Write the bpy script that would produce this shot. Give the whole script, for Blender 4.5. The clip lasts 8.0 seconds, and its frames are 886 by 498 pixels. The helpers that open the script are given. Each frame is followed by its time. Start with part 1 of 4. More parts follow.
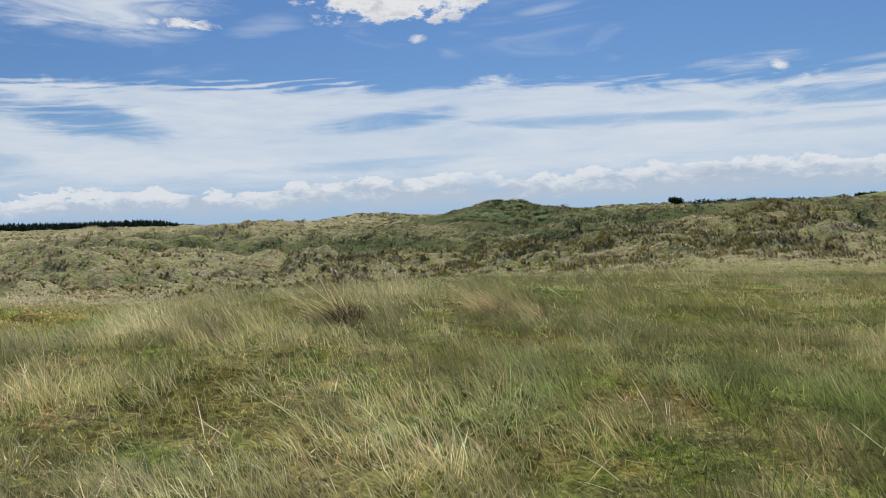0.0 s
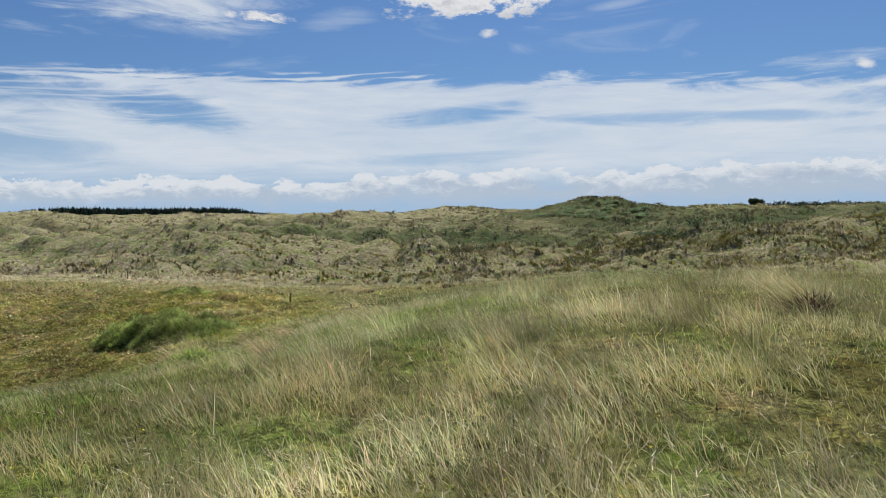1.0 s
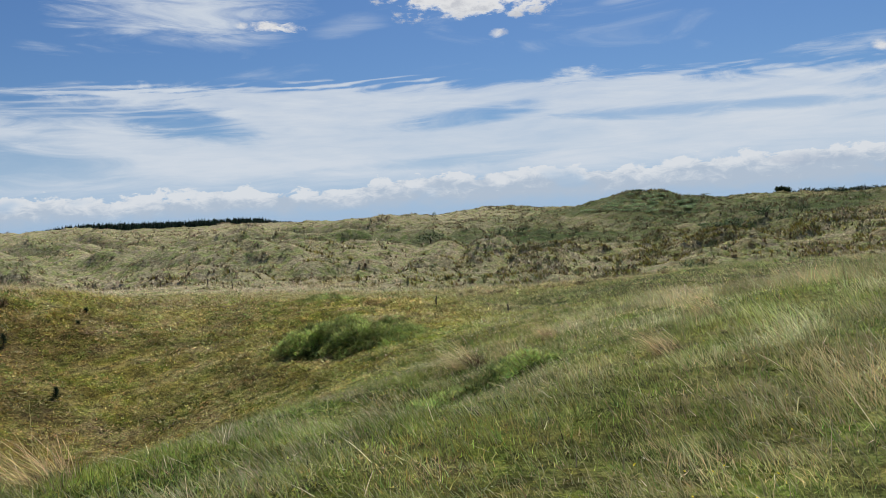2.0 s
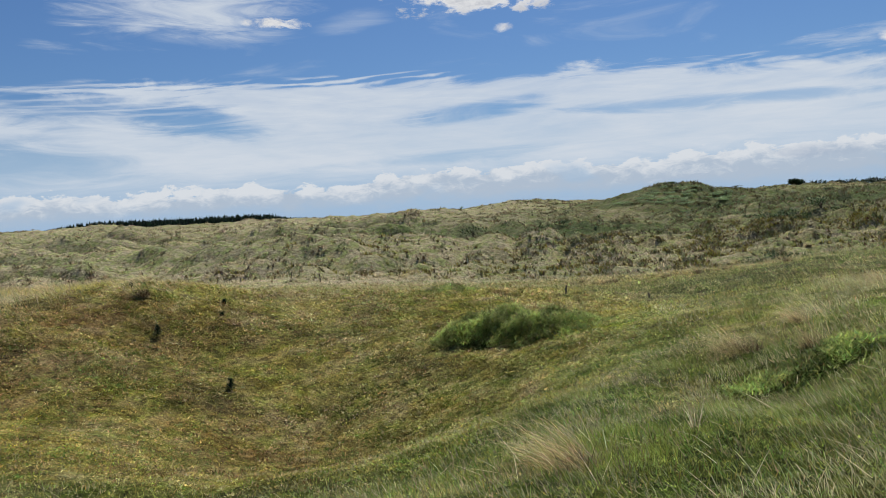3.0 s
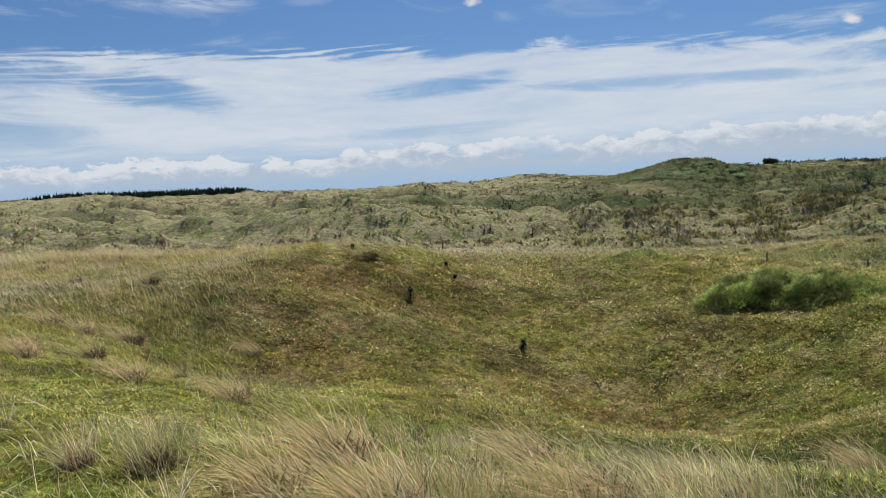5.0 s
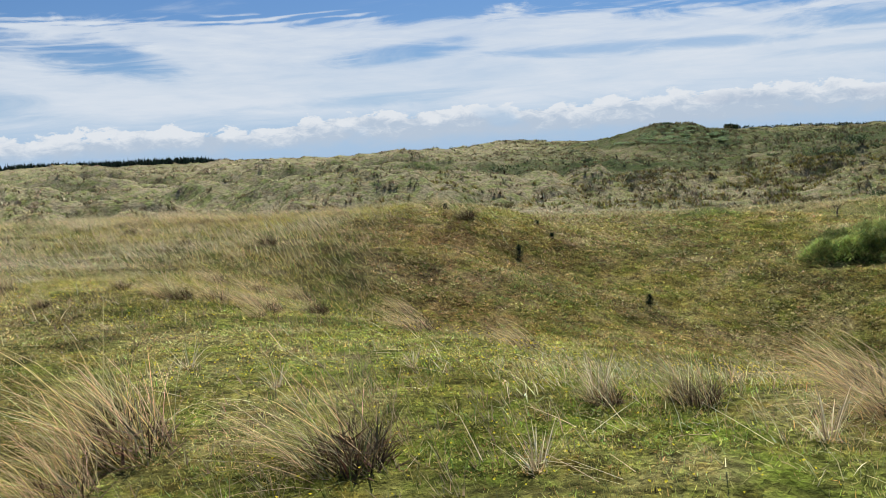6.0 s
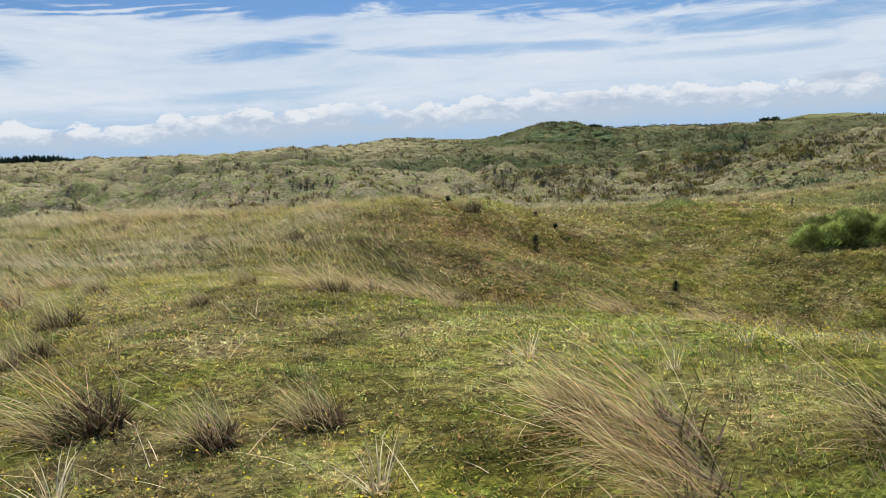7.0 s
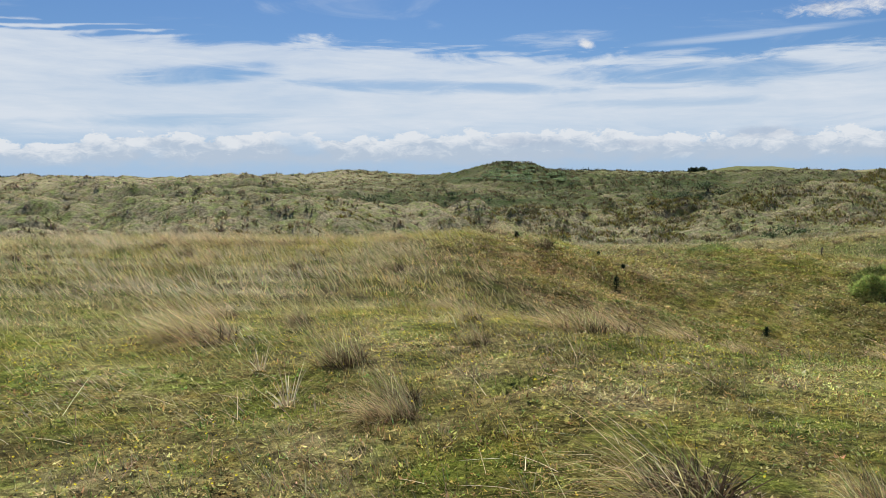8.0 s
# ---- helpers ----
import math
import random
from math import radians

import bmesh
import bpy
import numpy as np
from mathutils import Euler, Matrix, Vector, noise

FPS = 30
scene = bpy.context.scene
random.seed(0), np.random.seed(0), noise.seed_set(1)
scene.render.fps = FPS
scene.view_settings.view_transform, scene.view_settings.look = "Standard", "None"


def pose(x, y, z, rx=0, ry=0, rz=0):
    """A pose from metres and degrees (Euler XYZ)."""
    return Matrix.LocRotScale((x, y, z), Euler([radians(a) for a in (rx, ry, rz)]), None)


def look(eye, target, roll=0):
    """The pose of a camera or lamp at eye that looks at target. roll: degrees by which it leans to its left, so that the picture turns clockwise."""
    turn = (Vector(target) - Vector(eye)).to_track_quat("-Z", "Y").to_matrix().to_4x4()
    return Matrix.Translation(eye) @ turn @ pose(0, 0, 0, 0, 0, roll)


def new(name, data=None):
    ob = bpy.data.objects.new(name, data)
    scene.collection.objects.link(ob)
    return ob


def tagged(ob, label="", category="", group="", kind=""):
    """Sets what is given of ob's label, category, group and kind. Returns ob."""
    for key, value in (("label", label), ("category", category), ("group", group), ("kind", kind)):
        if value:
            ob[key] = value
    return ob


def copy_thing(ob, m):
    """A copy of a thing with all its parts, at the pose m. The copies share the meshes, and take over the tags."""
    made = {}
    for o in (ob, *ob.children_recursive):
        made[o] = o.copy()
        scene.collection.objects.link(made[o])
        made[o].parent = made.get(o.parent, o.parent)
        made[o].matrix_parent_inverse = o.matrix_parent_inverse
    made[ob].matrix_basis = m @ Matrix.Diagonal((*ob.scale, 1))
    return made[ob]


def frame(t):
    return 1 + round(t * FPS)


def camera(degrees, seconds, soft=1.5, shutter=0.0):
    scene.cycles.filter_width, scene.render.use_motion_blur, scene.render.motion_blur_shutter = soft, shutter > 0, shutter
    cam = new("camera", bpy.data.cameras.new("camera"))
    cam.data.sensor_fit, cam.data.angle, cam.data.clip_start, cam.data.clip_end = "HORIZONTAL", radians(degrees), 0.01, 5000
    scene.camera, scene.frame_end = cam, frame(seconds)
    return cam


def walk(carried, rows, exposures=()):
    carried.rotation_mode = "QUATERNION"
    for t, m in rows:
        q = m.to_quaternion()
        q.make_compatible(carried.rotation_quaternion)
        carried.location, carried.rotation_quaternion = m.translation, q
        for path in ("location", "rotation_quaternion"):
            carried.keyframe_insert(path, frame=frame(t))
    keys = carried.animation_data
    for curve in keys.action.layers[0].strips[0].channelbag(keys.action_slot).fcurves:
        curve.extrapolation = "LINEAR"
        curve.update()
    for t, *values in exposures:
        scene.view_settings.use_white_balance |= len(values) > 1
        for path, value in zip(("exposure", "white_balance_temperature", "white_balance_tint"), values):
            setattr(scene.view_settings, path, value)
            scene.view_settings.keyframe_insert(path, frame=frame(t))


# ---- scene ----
cam = camera(59.4, 8.0, soft=0.8)
METRES, EYE, TILT, LEAN, TURN = 40.0, 2.2, -2.2, 2.2, 0.0
ROWS = [
    (0.0, 0.0, 0.0, 0.0, 0.0, 0.0, -0.0),
    (0.5, -0.0695, 0.0035, -0.0037, 1.33, -0.34, -1.88),
    (1.0, -0.1393, 0.0084, -0.0067, 4.75, -0.46, -1.74),
    (2.5, -0.3363, 0.0065, -0.0137, 6.14, -0.35, 0.95),
    (3.0, -0.4, 0.0036, -0.0159, 6.56, -0.68, 0.98),
    (3.5, -0.4617, -0.0004, -0.0172, 6.7, -1.16, 0.53),
    (4.0, -0.5215, -0.0027, -0.0192, 5.98, -1.59, 0.03),
    (4.5, -0.5805, -0.0038, -0.0217, 4.81, -1.73, 0.27),
    (6.0, -0.7595, -0.0048, -0.0326, 1.2, -4.85, 0.97),
    (6.5, -0.8182, 0.0007, -0.0345, -3.3, -5.4, 1.96),
    (7.0, -0.8756, 0.0134, -0.0367, -8.35, -5.1, 1.21),
    (7.5, -0.932, 0.0347, -0.0376, -11.5, -4.27, -0.42),
    (8.0, -0.9881, 0.0568, -0.038, -13.36, -2.52, -1.28),
]
walk(cam, [(t, pose(0, 0, EYE, TILT, LEAN, TURN) @ pose(METRES * x, METRES * y, METRES * z, 90 + pitch, roll, yaw)) for t, x, y, z, yaw, pitch, roll in ROWS],
     exposures=[(0.0, -0.08), (2.5, -0.14), (4.5, -0.14), (6.0, 0.0), (7.5, 0.07), (8.0, -0.02)])

# ---- world, sun ----
SUN_AZ, SUN_EL = radians(10.0), radians(56.0)     # azimuth from +y towards +x
sun_way = Vector((math.sin(SUN_AZ) * math.cos(SUN_EL), math.cos(SUN_AZ) * math.cos(SUN_EL), math.sin(SUN_EL)))


def make_world():
    w = bpy.data.worlds.new("sky")
    w.use_nodes = True
    scene.world = w
    nt = w.node_tree
    nt.nodes.clear()
    N, L = nt.nodes.new, nt.links.new

    def op(kind, a, b=None, clamp=False):
        n = N("ShaderNodeMath")
        n.operation, n.use_clamp = kind, clamp
        for i, s in enumerate((a, b)):
            if s is None:
                continue
            if isinstance(s, (int, float)):
                n.inputs[i].default_value = s
            else:
                L(s, n.inputs[i])
        return n.outputs[0]

    def ramp(v, lo, hi):
        n = N("ShaderNodeMapRange")
        n.interpolation_type = "SMOOTHSTEP"
        L(v, n.inputs[0])
        n.inputs[1].default_value, n.inputs[2].default_value = lo, hi
        return n.outputs[0]

    def noise_at(vec, scale, detail, rough, stretch, shift=(0, 0, 0), distort=0.0):
        m = N("ShaderNodeMapping")
        m.inputs["Scale"].default_value = stretch
        m.inputs["Location"].default_value = shift
        L(vec, m.inputs["Vector"])
        n = N("ShaderNodeTexNoise")
        n.inputs["Scale"].default_value, n.inputs["Detail"].default_value = scale, detail
        n.inputs["Roughness"].default_value, n.inputs["Distortion"].default_value = rough, distort
        L(m.outputs[0], n.inputs["Vector"])
        return n.outputs["Fac"]

    way = N("ShaderNodeTexCoord").outputs["Generated"]
    xyz = N("ShaderNodeSeparateXYZ")
    L(way, xyz.inputs[0])
    X, Y, Z = xyz.outputs
    AZ = op("MULTIPLY", op("ARCTAN2", X, Y), 57.29578)      # bearing and height over the horizon, in degrees
    EL = op("MULTIPLY", op("ARCSINE", Z), 57.29578)
    flat = N("ShaderNodeCombineXYZ")
    L(AZ, flat.inputs[0])
    L(EL, flat.inputs[1])
    dome = flat.outputs[0]

    def less(a, b):
        return op("SUBTRACT", a, b)

    def wob(fac, amount):
        """Noise about its mean, scaled."""
        return op("MULTIPLY", less(fac, 0.5), amount)

    ragged = noise_at(dome, 1.0, 7, 0.64, (0.42, 0.85, 1), (3.1, 7.7, 0))            # cumulus edges
    curled = noise_at(dome, 1.0, 7, 0.68, (0.75, 1.5, 1), (13.1, 2.7, 0), 0.5)       # edges of the nearer puffs
    torn = noise_at(dome, 1.0, 6, 0.62, (0.13, 0.80, 1), (11.0, 2.0, 0), 0.9)       # combed edges of the high sheet
    fine = noise_at(dome, 1.0, 5, 0.6, (0.34, 2.6, 1), (5.0, 9.0, 0), 0.5)
    broad = noise_at(dome, 1.0, 4, 0.55, (0.05, 0.30, 1), (1.7, 4.4, 0), 0.4)

    # a patch of cloud, or a gap, about one bearing and height; tilt in degrees of height per degree of bearing
    def puff(az, el, wide, high, soft, warp, amount, tilt=0.0):
        u = less(AZ, az)
        v = less(less(EL, el), op("MULTIPLY", u, tilt))
        u, v = op("DIVIDE", u, wide), op("DIVIDE", v, high)
        d = op("ADD", op("ADD", op("MULTIPLY", u, u), op("MULTIPLY", v, v)), wob(warp, amount))
        return less(1.0, ramp(d, 1.0 - soft, 1.0))

    def most(*items):
        out = items[0]
        for i in items[1:]:
            out = op("MAXIMUM", out, i)
        return out

    # high thin sheet between 3.5 and 10 degrees, rippled along its upper edge
    crest = op("ADD", less(less(10.15, op("MULTIPLY", ramp(AZ, -3.0, 28.0), 1.6)), op("MULTIPLY", ramp(AZ, -28.0, -36.0), 0.9)), op("ADD", wob(torn, 3.2), wob(broad, 1.6)))
    swell = op("SINE", op("MULTIPLY", op("ADD", op("ADD", EL, op("MULTIPLY", AZ, -0.045)), wob(broad, 2.6)), 14.5))
    rippled = most(puff(-28.5, 8.9, 8.0, 1.6, 0.9, torn, 1.2), puff(-12.0, 10.0, 12.0, 0.7, 0.9, torn, 1.2), puff(-9.0, 7.1, 3.2, 0.7, 0.9, torn, 1.0), op("MULTIPLY", puff(22.0, 9.3, 14.0, 0.9, 0.9, torn, 1.2), 0.6))
    combed = op("MULTIPLY", swell, rippled)
    inside = op("ADD", less(crest, EL), op("MULTIPLY", combed, 0.42))
    body = op("MULTIPLY", ramp(inside, -0.15, 0.75), ramp(op("ADD", EL, wob(torn, 2.4)), 1.6, 4.2))
    gaps = most(puff(-24.4, 7.5, 6.0, 1.6, 1.1, torn, 2.6, -0.10), op("MULTIPLY", puff(-32.5, 8.6, 6.5, 1.9, 1.2, torn, 3.0), 0.85), puff(-3.6, 7.3, 6.6, 0.85, 1.1, torn, 2.0, 0.09),
                op("MULTIPLY", puff(13.0, 6.6, 13.0, 0.62, 1.1, torn, 2.4, -0.02), 0.7), op("MULTIPLY", puff(31.0, 7.1, 12.0, 1.0, 1.1, torn, 2.4), 0.9),
                op("MULTIPLY", puff(-6.0, 4.1, 11.0, 0.6, 1.2, torn, 2.2, 0.02), 0.7), op("MULTIPLY", puff(-36.0, 4.8, 9.0, 2.2, 1.2, torn, 2.0), 0.85), op("MULTIPLY", puff(29.0, 5.2, 8.0, 0.45, 1.2, torn, 2.0), 0.5))
    gaps = op("MULTIPLY", gaps, less(1.0, op("MULTIPLY", op("MAXIMUM", combed, 0.0), 0.55)))
    veil = op("ADD", 0.84, op("ADD", wob(fine, 0.35), op("ADD", wob(broad, 0.9), wob(torn, 0.5))))
    sheet = op("MULTIPLY", op("MULTIPLY", body, veil, True), less(1.0, op("MULTIPLY", gaps, 0.97)))

    # wisps over the clear part
    wisp = op("MULTIPLY", ramp(noise_at(dome, 1.0, 6, 0.6, (0.07, 0.34, 1), (21.0, 3.0, 0), 0.8), 0.54, 0.80), 0.40)
    streaks = most(op("MULTIPLY", puff(21.5, 9.8, 4.6, 0.75, 1.9, fine, 3.4, 0.02), 0.6), op("MULTIPLY", puff(34.0, 9.45, 9.0, 0.36, 1.6, torn, 1.6, 0.035), 0.75),
                   puff(-24.0, 14.6, 9.5, 2.3, 1.4, torn, 3.0), op("MULTIPLY", puff(-12.0, 14.0, 3.6, 0.9, 1.8, torn, 2.0, 0.12), 0.5),
                   op("MULTIPLY", puff(8.0, 14.6, 3.2, 0.5, 1.8, torn, 1.6, 0.15), 0.5), op("MULTIPLY", puff(29.0, 8.55, 4.0, 0.3, 1.7, fine, 2.2, 0.05), 0.7))
    wisp = op("MAXIMUM", wisp, streaks)

    # row of far heaped clouds low over the horizon, and the pale air under them
    lumps = N("ShaderNodeTexVoronoi")
    lumps.voronoi_dimensions, lumps.feature = "2D", "SMOOTH_F1"
    lumps.inputs["Scale"].default_value, lumps.inputs["Smoothness"].default_value = 1.0, 0.35
    squash = N("ShaderNodeMapping")
    squash.inputs["Scale"].default_value = (0.40, 0.75, 1)
    L(dome, squash.inputs["Vector"])
    warped = N("ShaderNodeVectorMath")
    warped.operation = "ADD"
    L(squash.outputs[0], warped.inputs[0])
    jig = N("ShaderNodeCombineXYZ")
    L(wob(ragged, 0.9), jig.inputs[0])
    L(wob(noise_at(dome, 1.0, 6, 0.62, (0.5, 0.9, 1), (31.0, 7.0, 0)), 0.8), jig.inputs[1])
    L(jig.outputs[0], warped.inputs[1])
    L(warped.outputs[0], lumps.inputs["Vector"])
    knob = lumps.outputs["Distance"]
    roll = noise_at(dome, 1.0, 3, 0.5, (0.14, 0.2, 1), (2.0, 5.0, 0))
    brow = op("ADD", op("ADD", 2.65, op("MULTIPLY", ramp(AZ, -16.0, -3.0), 0.50)), wob(roll, 1.2))
    under = op("ADD", less(brow, EL), op("ADD", op("ADD", wob(ragged, 2.2), wob(curled, 1.3)), op("MULTIPLY", less(0.42, knob), 0.7)))
    heap = op("MULTIPLY", ramp(under, -0.06, 0.16), ramp(op("ADD", EL, wob(ragged, 1.6)), 0.5, 1.7))
    heap = op("MULTIPLY", heap, op("ADD", 0.35, op("MULTIPLY", ramp(noise_at(dome, 1.0, 3, 0.5, (0.16, 0.3, 1), (12.0, 5.0, 0)), 0.26, 0.40), 0.65)))
    light = ramp(op("ADD", op("ADD", less(EL, less(brow, 0.75)), op("MULTIPLY", less(0.36, knob), 1.0)), wob(curled, 3.6)), -0.75, 0.65)
    dull = op("MULTIPLY", most(puff(19.4, 2.75, 3.2, 0.6, 1.5, ragged, 2.6), puff(35.5, 3.0, 3.0, 0.55, 1.5, ragged, 2.6), puff(28.0, 2.4, 3.0, 0.4, 1.6, ragged, 2.6)), 0.75)

    # the few near puffs
    puffs = most(puff(-2.4, 16.4, 8.0, 2.5, 0.5, ragged, 3.6), puff(-17.6, 14.0, 2.7, 0.40, 1.3, curled, 4.6, -0.04), puff(-1.4, 13.0, 0.8, 0.42, 1.5, curled, 2.6),
                 puff(23.6, 9.4, 0.75, 0.40, 1.3, curled, 2.2, -0.2), op("MULTIPLY", puff(40.5, 10.8, 5.0, 0.75, 1.5, curled, 3.4), 0.9))
    sky = N("ShaderNodeTexSky")
    sky.sky_type, sky.sun_disc = "NISHITA", False
    sky.sun_elevation, sky.sun_rotation = SUN_EL, SUN_AZ
    sky.altitude, sky.air_density, sky.dust_density, sky.ozone_density = 0.0, 1.0, 0.6, 1.2

    def blend(fac, a, b):
        n = N("ShaderNodeMix")
        n.data_type = "RGBA"
        L(fac, n.inputs[0])
        for s, k in ((a, 6), (b, 7)):
            if isinstance(s, tuple):
                n.inputs[k].default_value = (*s, 1)
            else:
                L(s, n.inputs[k])
        return n.outputs[2]

    def glow(*v):
        return tuple(c / SKY for c in v)

    deep = N("ShaderNodeMix")
    deep.data_type, deep.blend_type = "RGBA", "MULTIPLY"
    deep.inputs[0].default_value = 1.0
    L(sky.outputs[0], deep.inputs[6])
    deep.inputs[7].default_value = (0.44, 0.65, 0.94, 1)
    c = blend(wisp, deep.outputs[2], glow(0.67, 0.735, 0.82))
    c = blend(op("MULTIPLY", less(1.0, ramp(EL, 1.2, 9.0)), 0.9), c, glow(0.40, 0.56, 0.77))
    c = blend(sheet, c, glow(0.675, 0.74, 0.825))
    c = blend(heap, c, blend(light, glow(0.47, 0.56, 0.68), glow(0.745, 0.785, 0.835)))
    c = blend(dull, c, glow(0.42, 0.50, 0.63))
    c = blend(puffs, c, blend(ramp(ragged, 0.36, 0.52), glow(0.60, 0.62, 0.67), glow(0.80, 0.81, 0.83)))
    bg = N("ShaderNodeBackground")
    bg.inputs["Strength"].default_value = SKY
    L(c, bg.inputs["Color"])
    L(bg.outputs[0], N("ShaderNodeOutputWorld").inputs["Surface"])


SKY = 0.085
make_world()
sun = new("sun", bpy.data.lights.new("sun", "SUN"))
sun.data.energy, sun.data.angle, sun.data.color = 4.7, radians(0.6), (1.0, 0.95, 0.86)
sun.matrix_world = look(sun_way * 50, (0, 0, 0))


# ---- materials ----
def material(name, colour=(0.3, 0.3, 0.3), rough=0.85, vary=0.25, scale=6.0, bump=0.3, fine=45.0, attribute="", translucent=0.0, upward=0.0, lie=False):
    """Base colour, or the vegetation colour kept on the mesh, broken up by noise at two scales."""
    m = bpy.data.materials.new(name)
    m.use_nodes = True
    nt = m.node_tree
    N, L = nt.nodes.new, nt.links.new
    bsdf = nt.nodes["Principled BSDF"]
    out = nt.nodes["Material Output"]
    bsdf.inputs["Roughness"].default_value = rough
    bsdf.inputs["Specular IOR Level"].default_value = 0.03
    pos = N("ShaderNodeTexCoord").outputs["Object"]
    fac = None
    for s, d in ((scale, 5), (fine, 3)):
        n = N("ShaderNodeTexNoise")
        n.inputs["Scale"].default_value, n.inputs["Detail"].default_value, n.inputs["Roughness"].default_value = s, d, 0.62
        L(pos, n.inputs["Vector"])
        if fac is None:
            fac = n.outputs["Fac"]
        else:
            mix = N("ShaderNodeMath")
            mix.operation = "MULTIPLY_ADD"
            mix.inputs[1].default_value = 0.5
            half = N("ShaderNodeMath")
            half.operation = "MULTIPLY"
            half.inputs[1].default_value = 0.5
            L(n.outputs["Fac"], half.inputs[0])
            L(fac, mix.inputs[0])
            L(half.outputs[0], mix.inputs[2])
            fac = mix.outputs[0]
    spread = N("ShaderNodeMapRange")
    L(fac, spread.inputs[0])
    spread.inputs[1].default_value, spread.inputs[2].default_value = 0.3, 0.7
    spread.inputs[3].default_value, spread.inputs[4].default_value = 1 - vary, 1 + vary
    mul = N("ShaderNodeVectorMath")
    mul.operation = "SCALE"
    if attribute:
        at = N("ShaderNodeAttribute")
        at.attribute_name = attribute
        L(at.outputs["Color"], mul.inputs[0])
    else:
        mul.inputs[0].default_value = colour
    L(spread.outputs[0], mul.inputs["Scale"])
    L(mul.outputs[0], bsdf.inputs["Base Color"])
    if upward:
        # thin blades in a sward catch light as the sward does
        geo, add, unit = N("ShaderNodeNewGeometry"), N("ShaderNodeVectorMath"), N("ShaderNodeVectorMath")
        add.operation, unit.operation = "ADD", "NORMALIZE"
        L(geo.outputs["Normal"], add.inputs[0])
        add.inputs[1].default_value = (0, 0, upward)
        if lie:
            slope = N("ShaderNodeAttribute")
            slope.attribute_name = "lie"
            L(slope.outputs["Vector"], add.inputs[1])
        L(add.outputs[0], unit.inputs[0])
        L(unit.outputs[0], bsdf.inputs["Normal"])
    if bump:
        b = N("ShaderNodeBump")
        b.inputs["Strength"].default_value, b.inputs["Distance"].default_value = bump, 0.05
        L(fac, b.inputs["Height"])
        L(b.outputs[0], bsdf.inputs["Normal"])
    if translucent:
        tr = N("ShaderNodeBsdfTranslucent")
        thin = N("ShaderNodeVectorMath")
        thin.operation = "SCALE"
        thin.inputs["Scale"].default_value = translucent
        L(mul.outputs[0], thin.inputs[0])
        L(thin.outputs[0], tr.inputs["Color"])
        both = N("ShaderNodeAddShader")
        L(bsdf.outputs[0], both.inputs[0])
        L(tr.outputs[0], both.inputs[1])
        L(both.outputs[0], out.inputs["Surface"])
    return m


def turf_material():
    """Matted turf: the growth's own colour, mottled with moss, dead leaf, and litter gaps darkened as shade, at three
    sizes.
    """
    m = bpy.data.materials.new("turf_soil")
    m.use_nodes = True
    nt = m.node_tree
    N, L = nt.nodes.new, nt.links.new
    bsdf = nt.nodes["Principled BSDF"]
    bsdf.inputs["Roughness"].default_value, bsdf.inputs["Specular IOR Level"].default_value = 0.95, 0.06
    pos = N("ShaderNodeTexCoord").outputs["Object"]
    at = N("ShaderNodeAttribute")
    at.attribute_name = "veg"

    def noise_fac(scale, detail, lo, hi, shift):
        mp = N("ShaderNodeMapping")
        mp.inputs["Location"].default_value = (shift, shift * 0.7, 0)
        L(pos, mp.inputs["Vector"])
        n = N("ShaderNodeTexNoise")
        n.inputs["Scale"].default_value, n.inputs["Detail"].default_value, n.inputs["Roughness"].default_value = scale, detail, 0.68
        L(mp.outputs[0], n.inputs["Vector"])
        r = N("ShaderNodeMapRange")
        L(n.outputs["Fac"], r.inputs[0])
        r.inputs[1].default_value, r.inputs[2].default_value = lo, hi
        return r.outputs[0], n.outputs["Fac"]

    def tint(fac, colour, value, kind="MULTIPLY"):
        n = N("ShaderNodeMix")
        n.data_type, n.blend_type = "RGBA", kind
        L(fac, n.inputs[0])
        L(colour, n.inputs[6])
        n.inputs[7].default_value = (*value, 1)
        return n.outputs[2]

    moss, _ = noise_fac(1.0, 5, 0.46, 0.60, 3.0)
    rust, _ = noise_fac(2.3, 6, 0.52, 0.66, 11.0)
    gap, _ = noise_fac(4.2, 6, 0.46, 0.62, 19.0)
    fleck, grain = noise_fac(13.0, 5, 0.55, 0.70, 27.0)
    c = tint(moss, at.outputs["Color"], (0.78, 1.0, 0.60))
    c = tint(rust, c, (1.15, 0.95, 0.82))
    # near-neutral darkening puts shade between the leaves into the colour
    c = tint(gap, c, (0.40, 0.39, 0.40))
    c = tint(fleck, c, (1.75, 1.7, 1.35))
    for size, lo, hi in ((26.0, 0.55, 1.5), (4.5, 0.72, 1.3)):      # single leaves, and cushions
        cell = N("ShaderNodeTexVoronoi")
        cell.inputs["Scale"].default_value = size
        L(pos, cell.inputs["Vector"])
        pick_one = N("ShaderNodeSeparateColor")
        L(cell.outputs["Color"], pick_one.inputs[0])
        r = N("ShaderNodeMapRange")
        L(pick_one.outputs[0], r.inputs[0])
        r.inputs[3].default_value, r.inputs[4].default_value = lo, hi
        sc = N("ShaderNodeVectorMath")
        sc.operation = "SCALE"
        L(c, sc.inputs[0])
        L(r.outputs[0], sc.inputs["Scale"])
        c = sc.outputs[0]
    L(c, bsdf.inputs["Base Color"])
    bump = N("ShaderNodeBump")
    bump.inputs["Strength"].default_value, bump.inputs["Distance"].default_value = 0.9, 0.10
    L(grain, bump.inputs["Height"])
    L(bump.outputs[0], bsdf.inputs["Normal"])
    return m


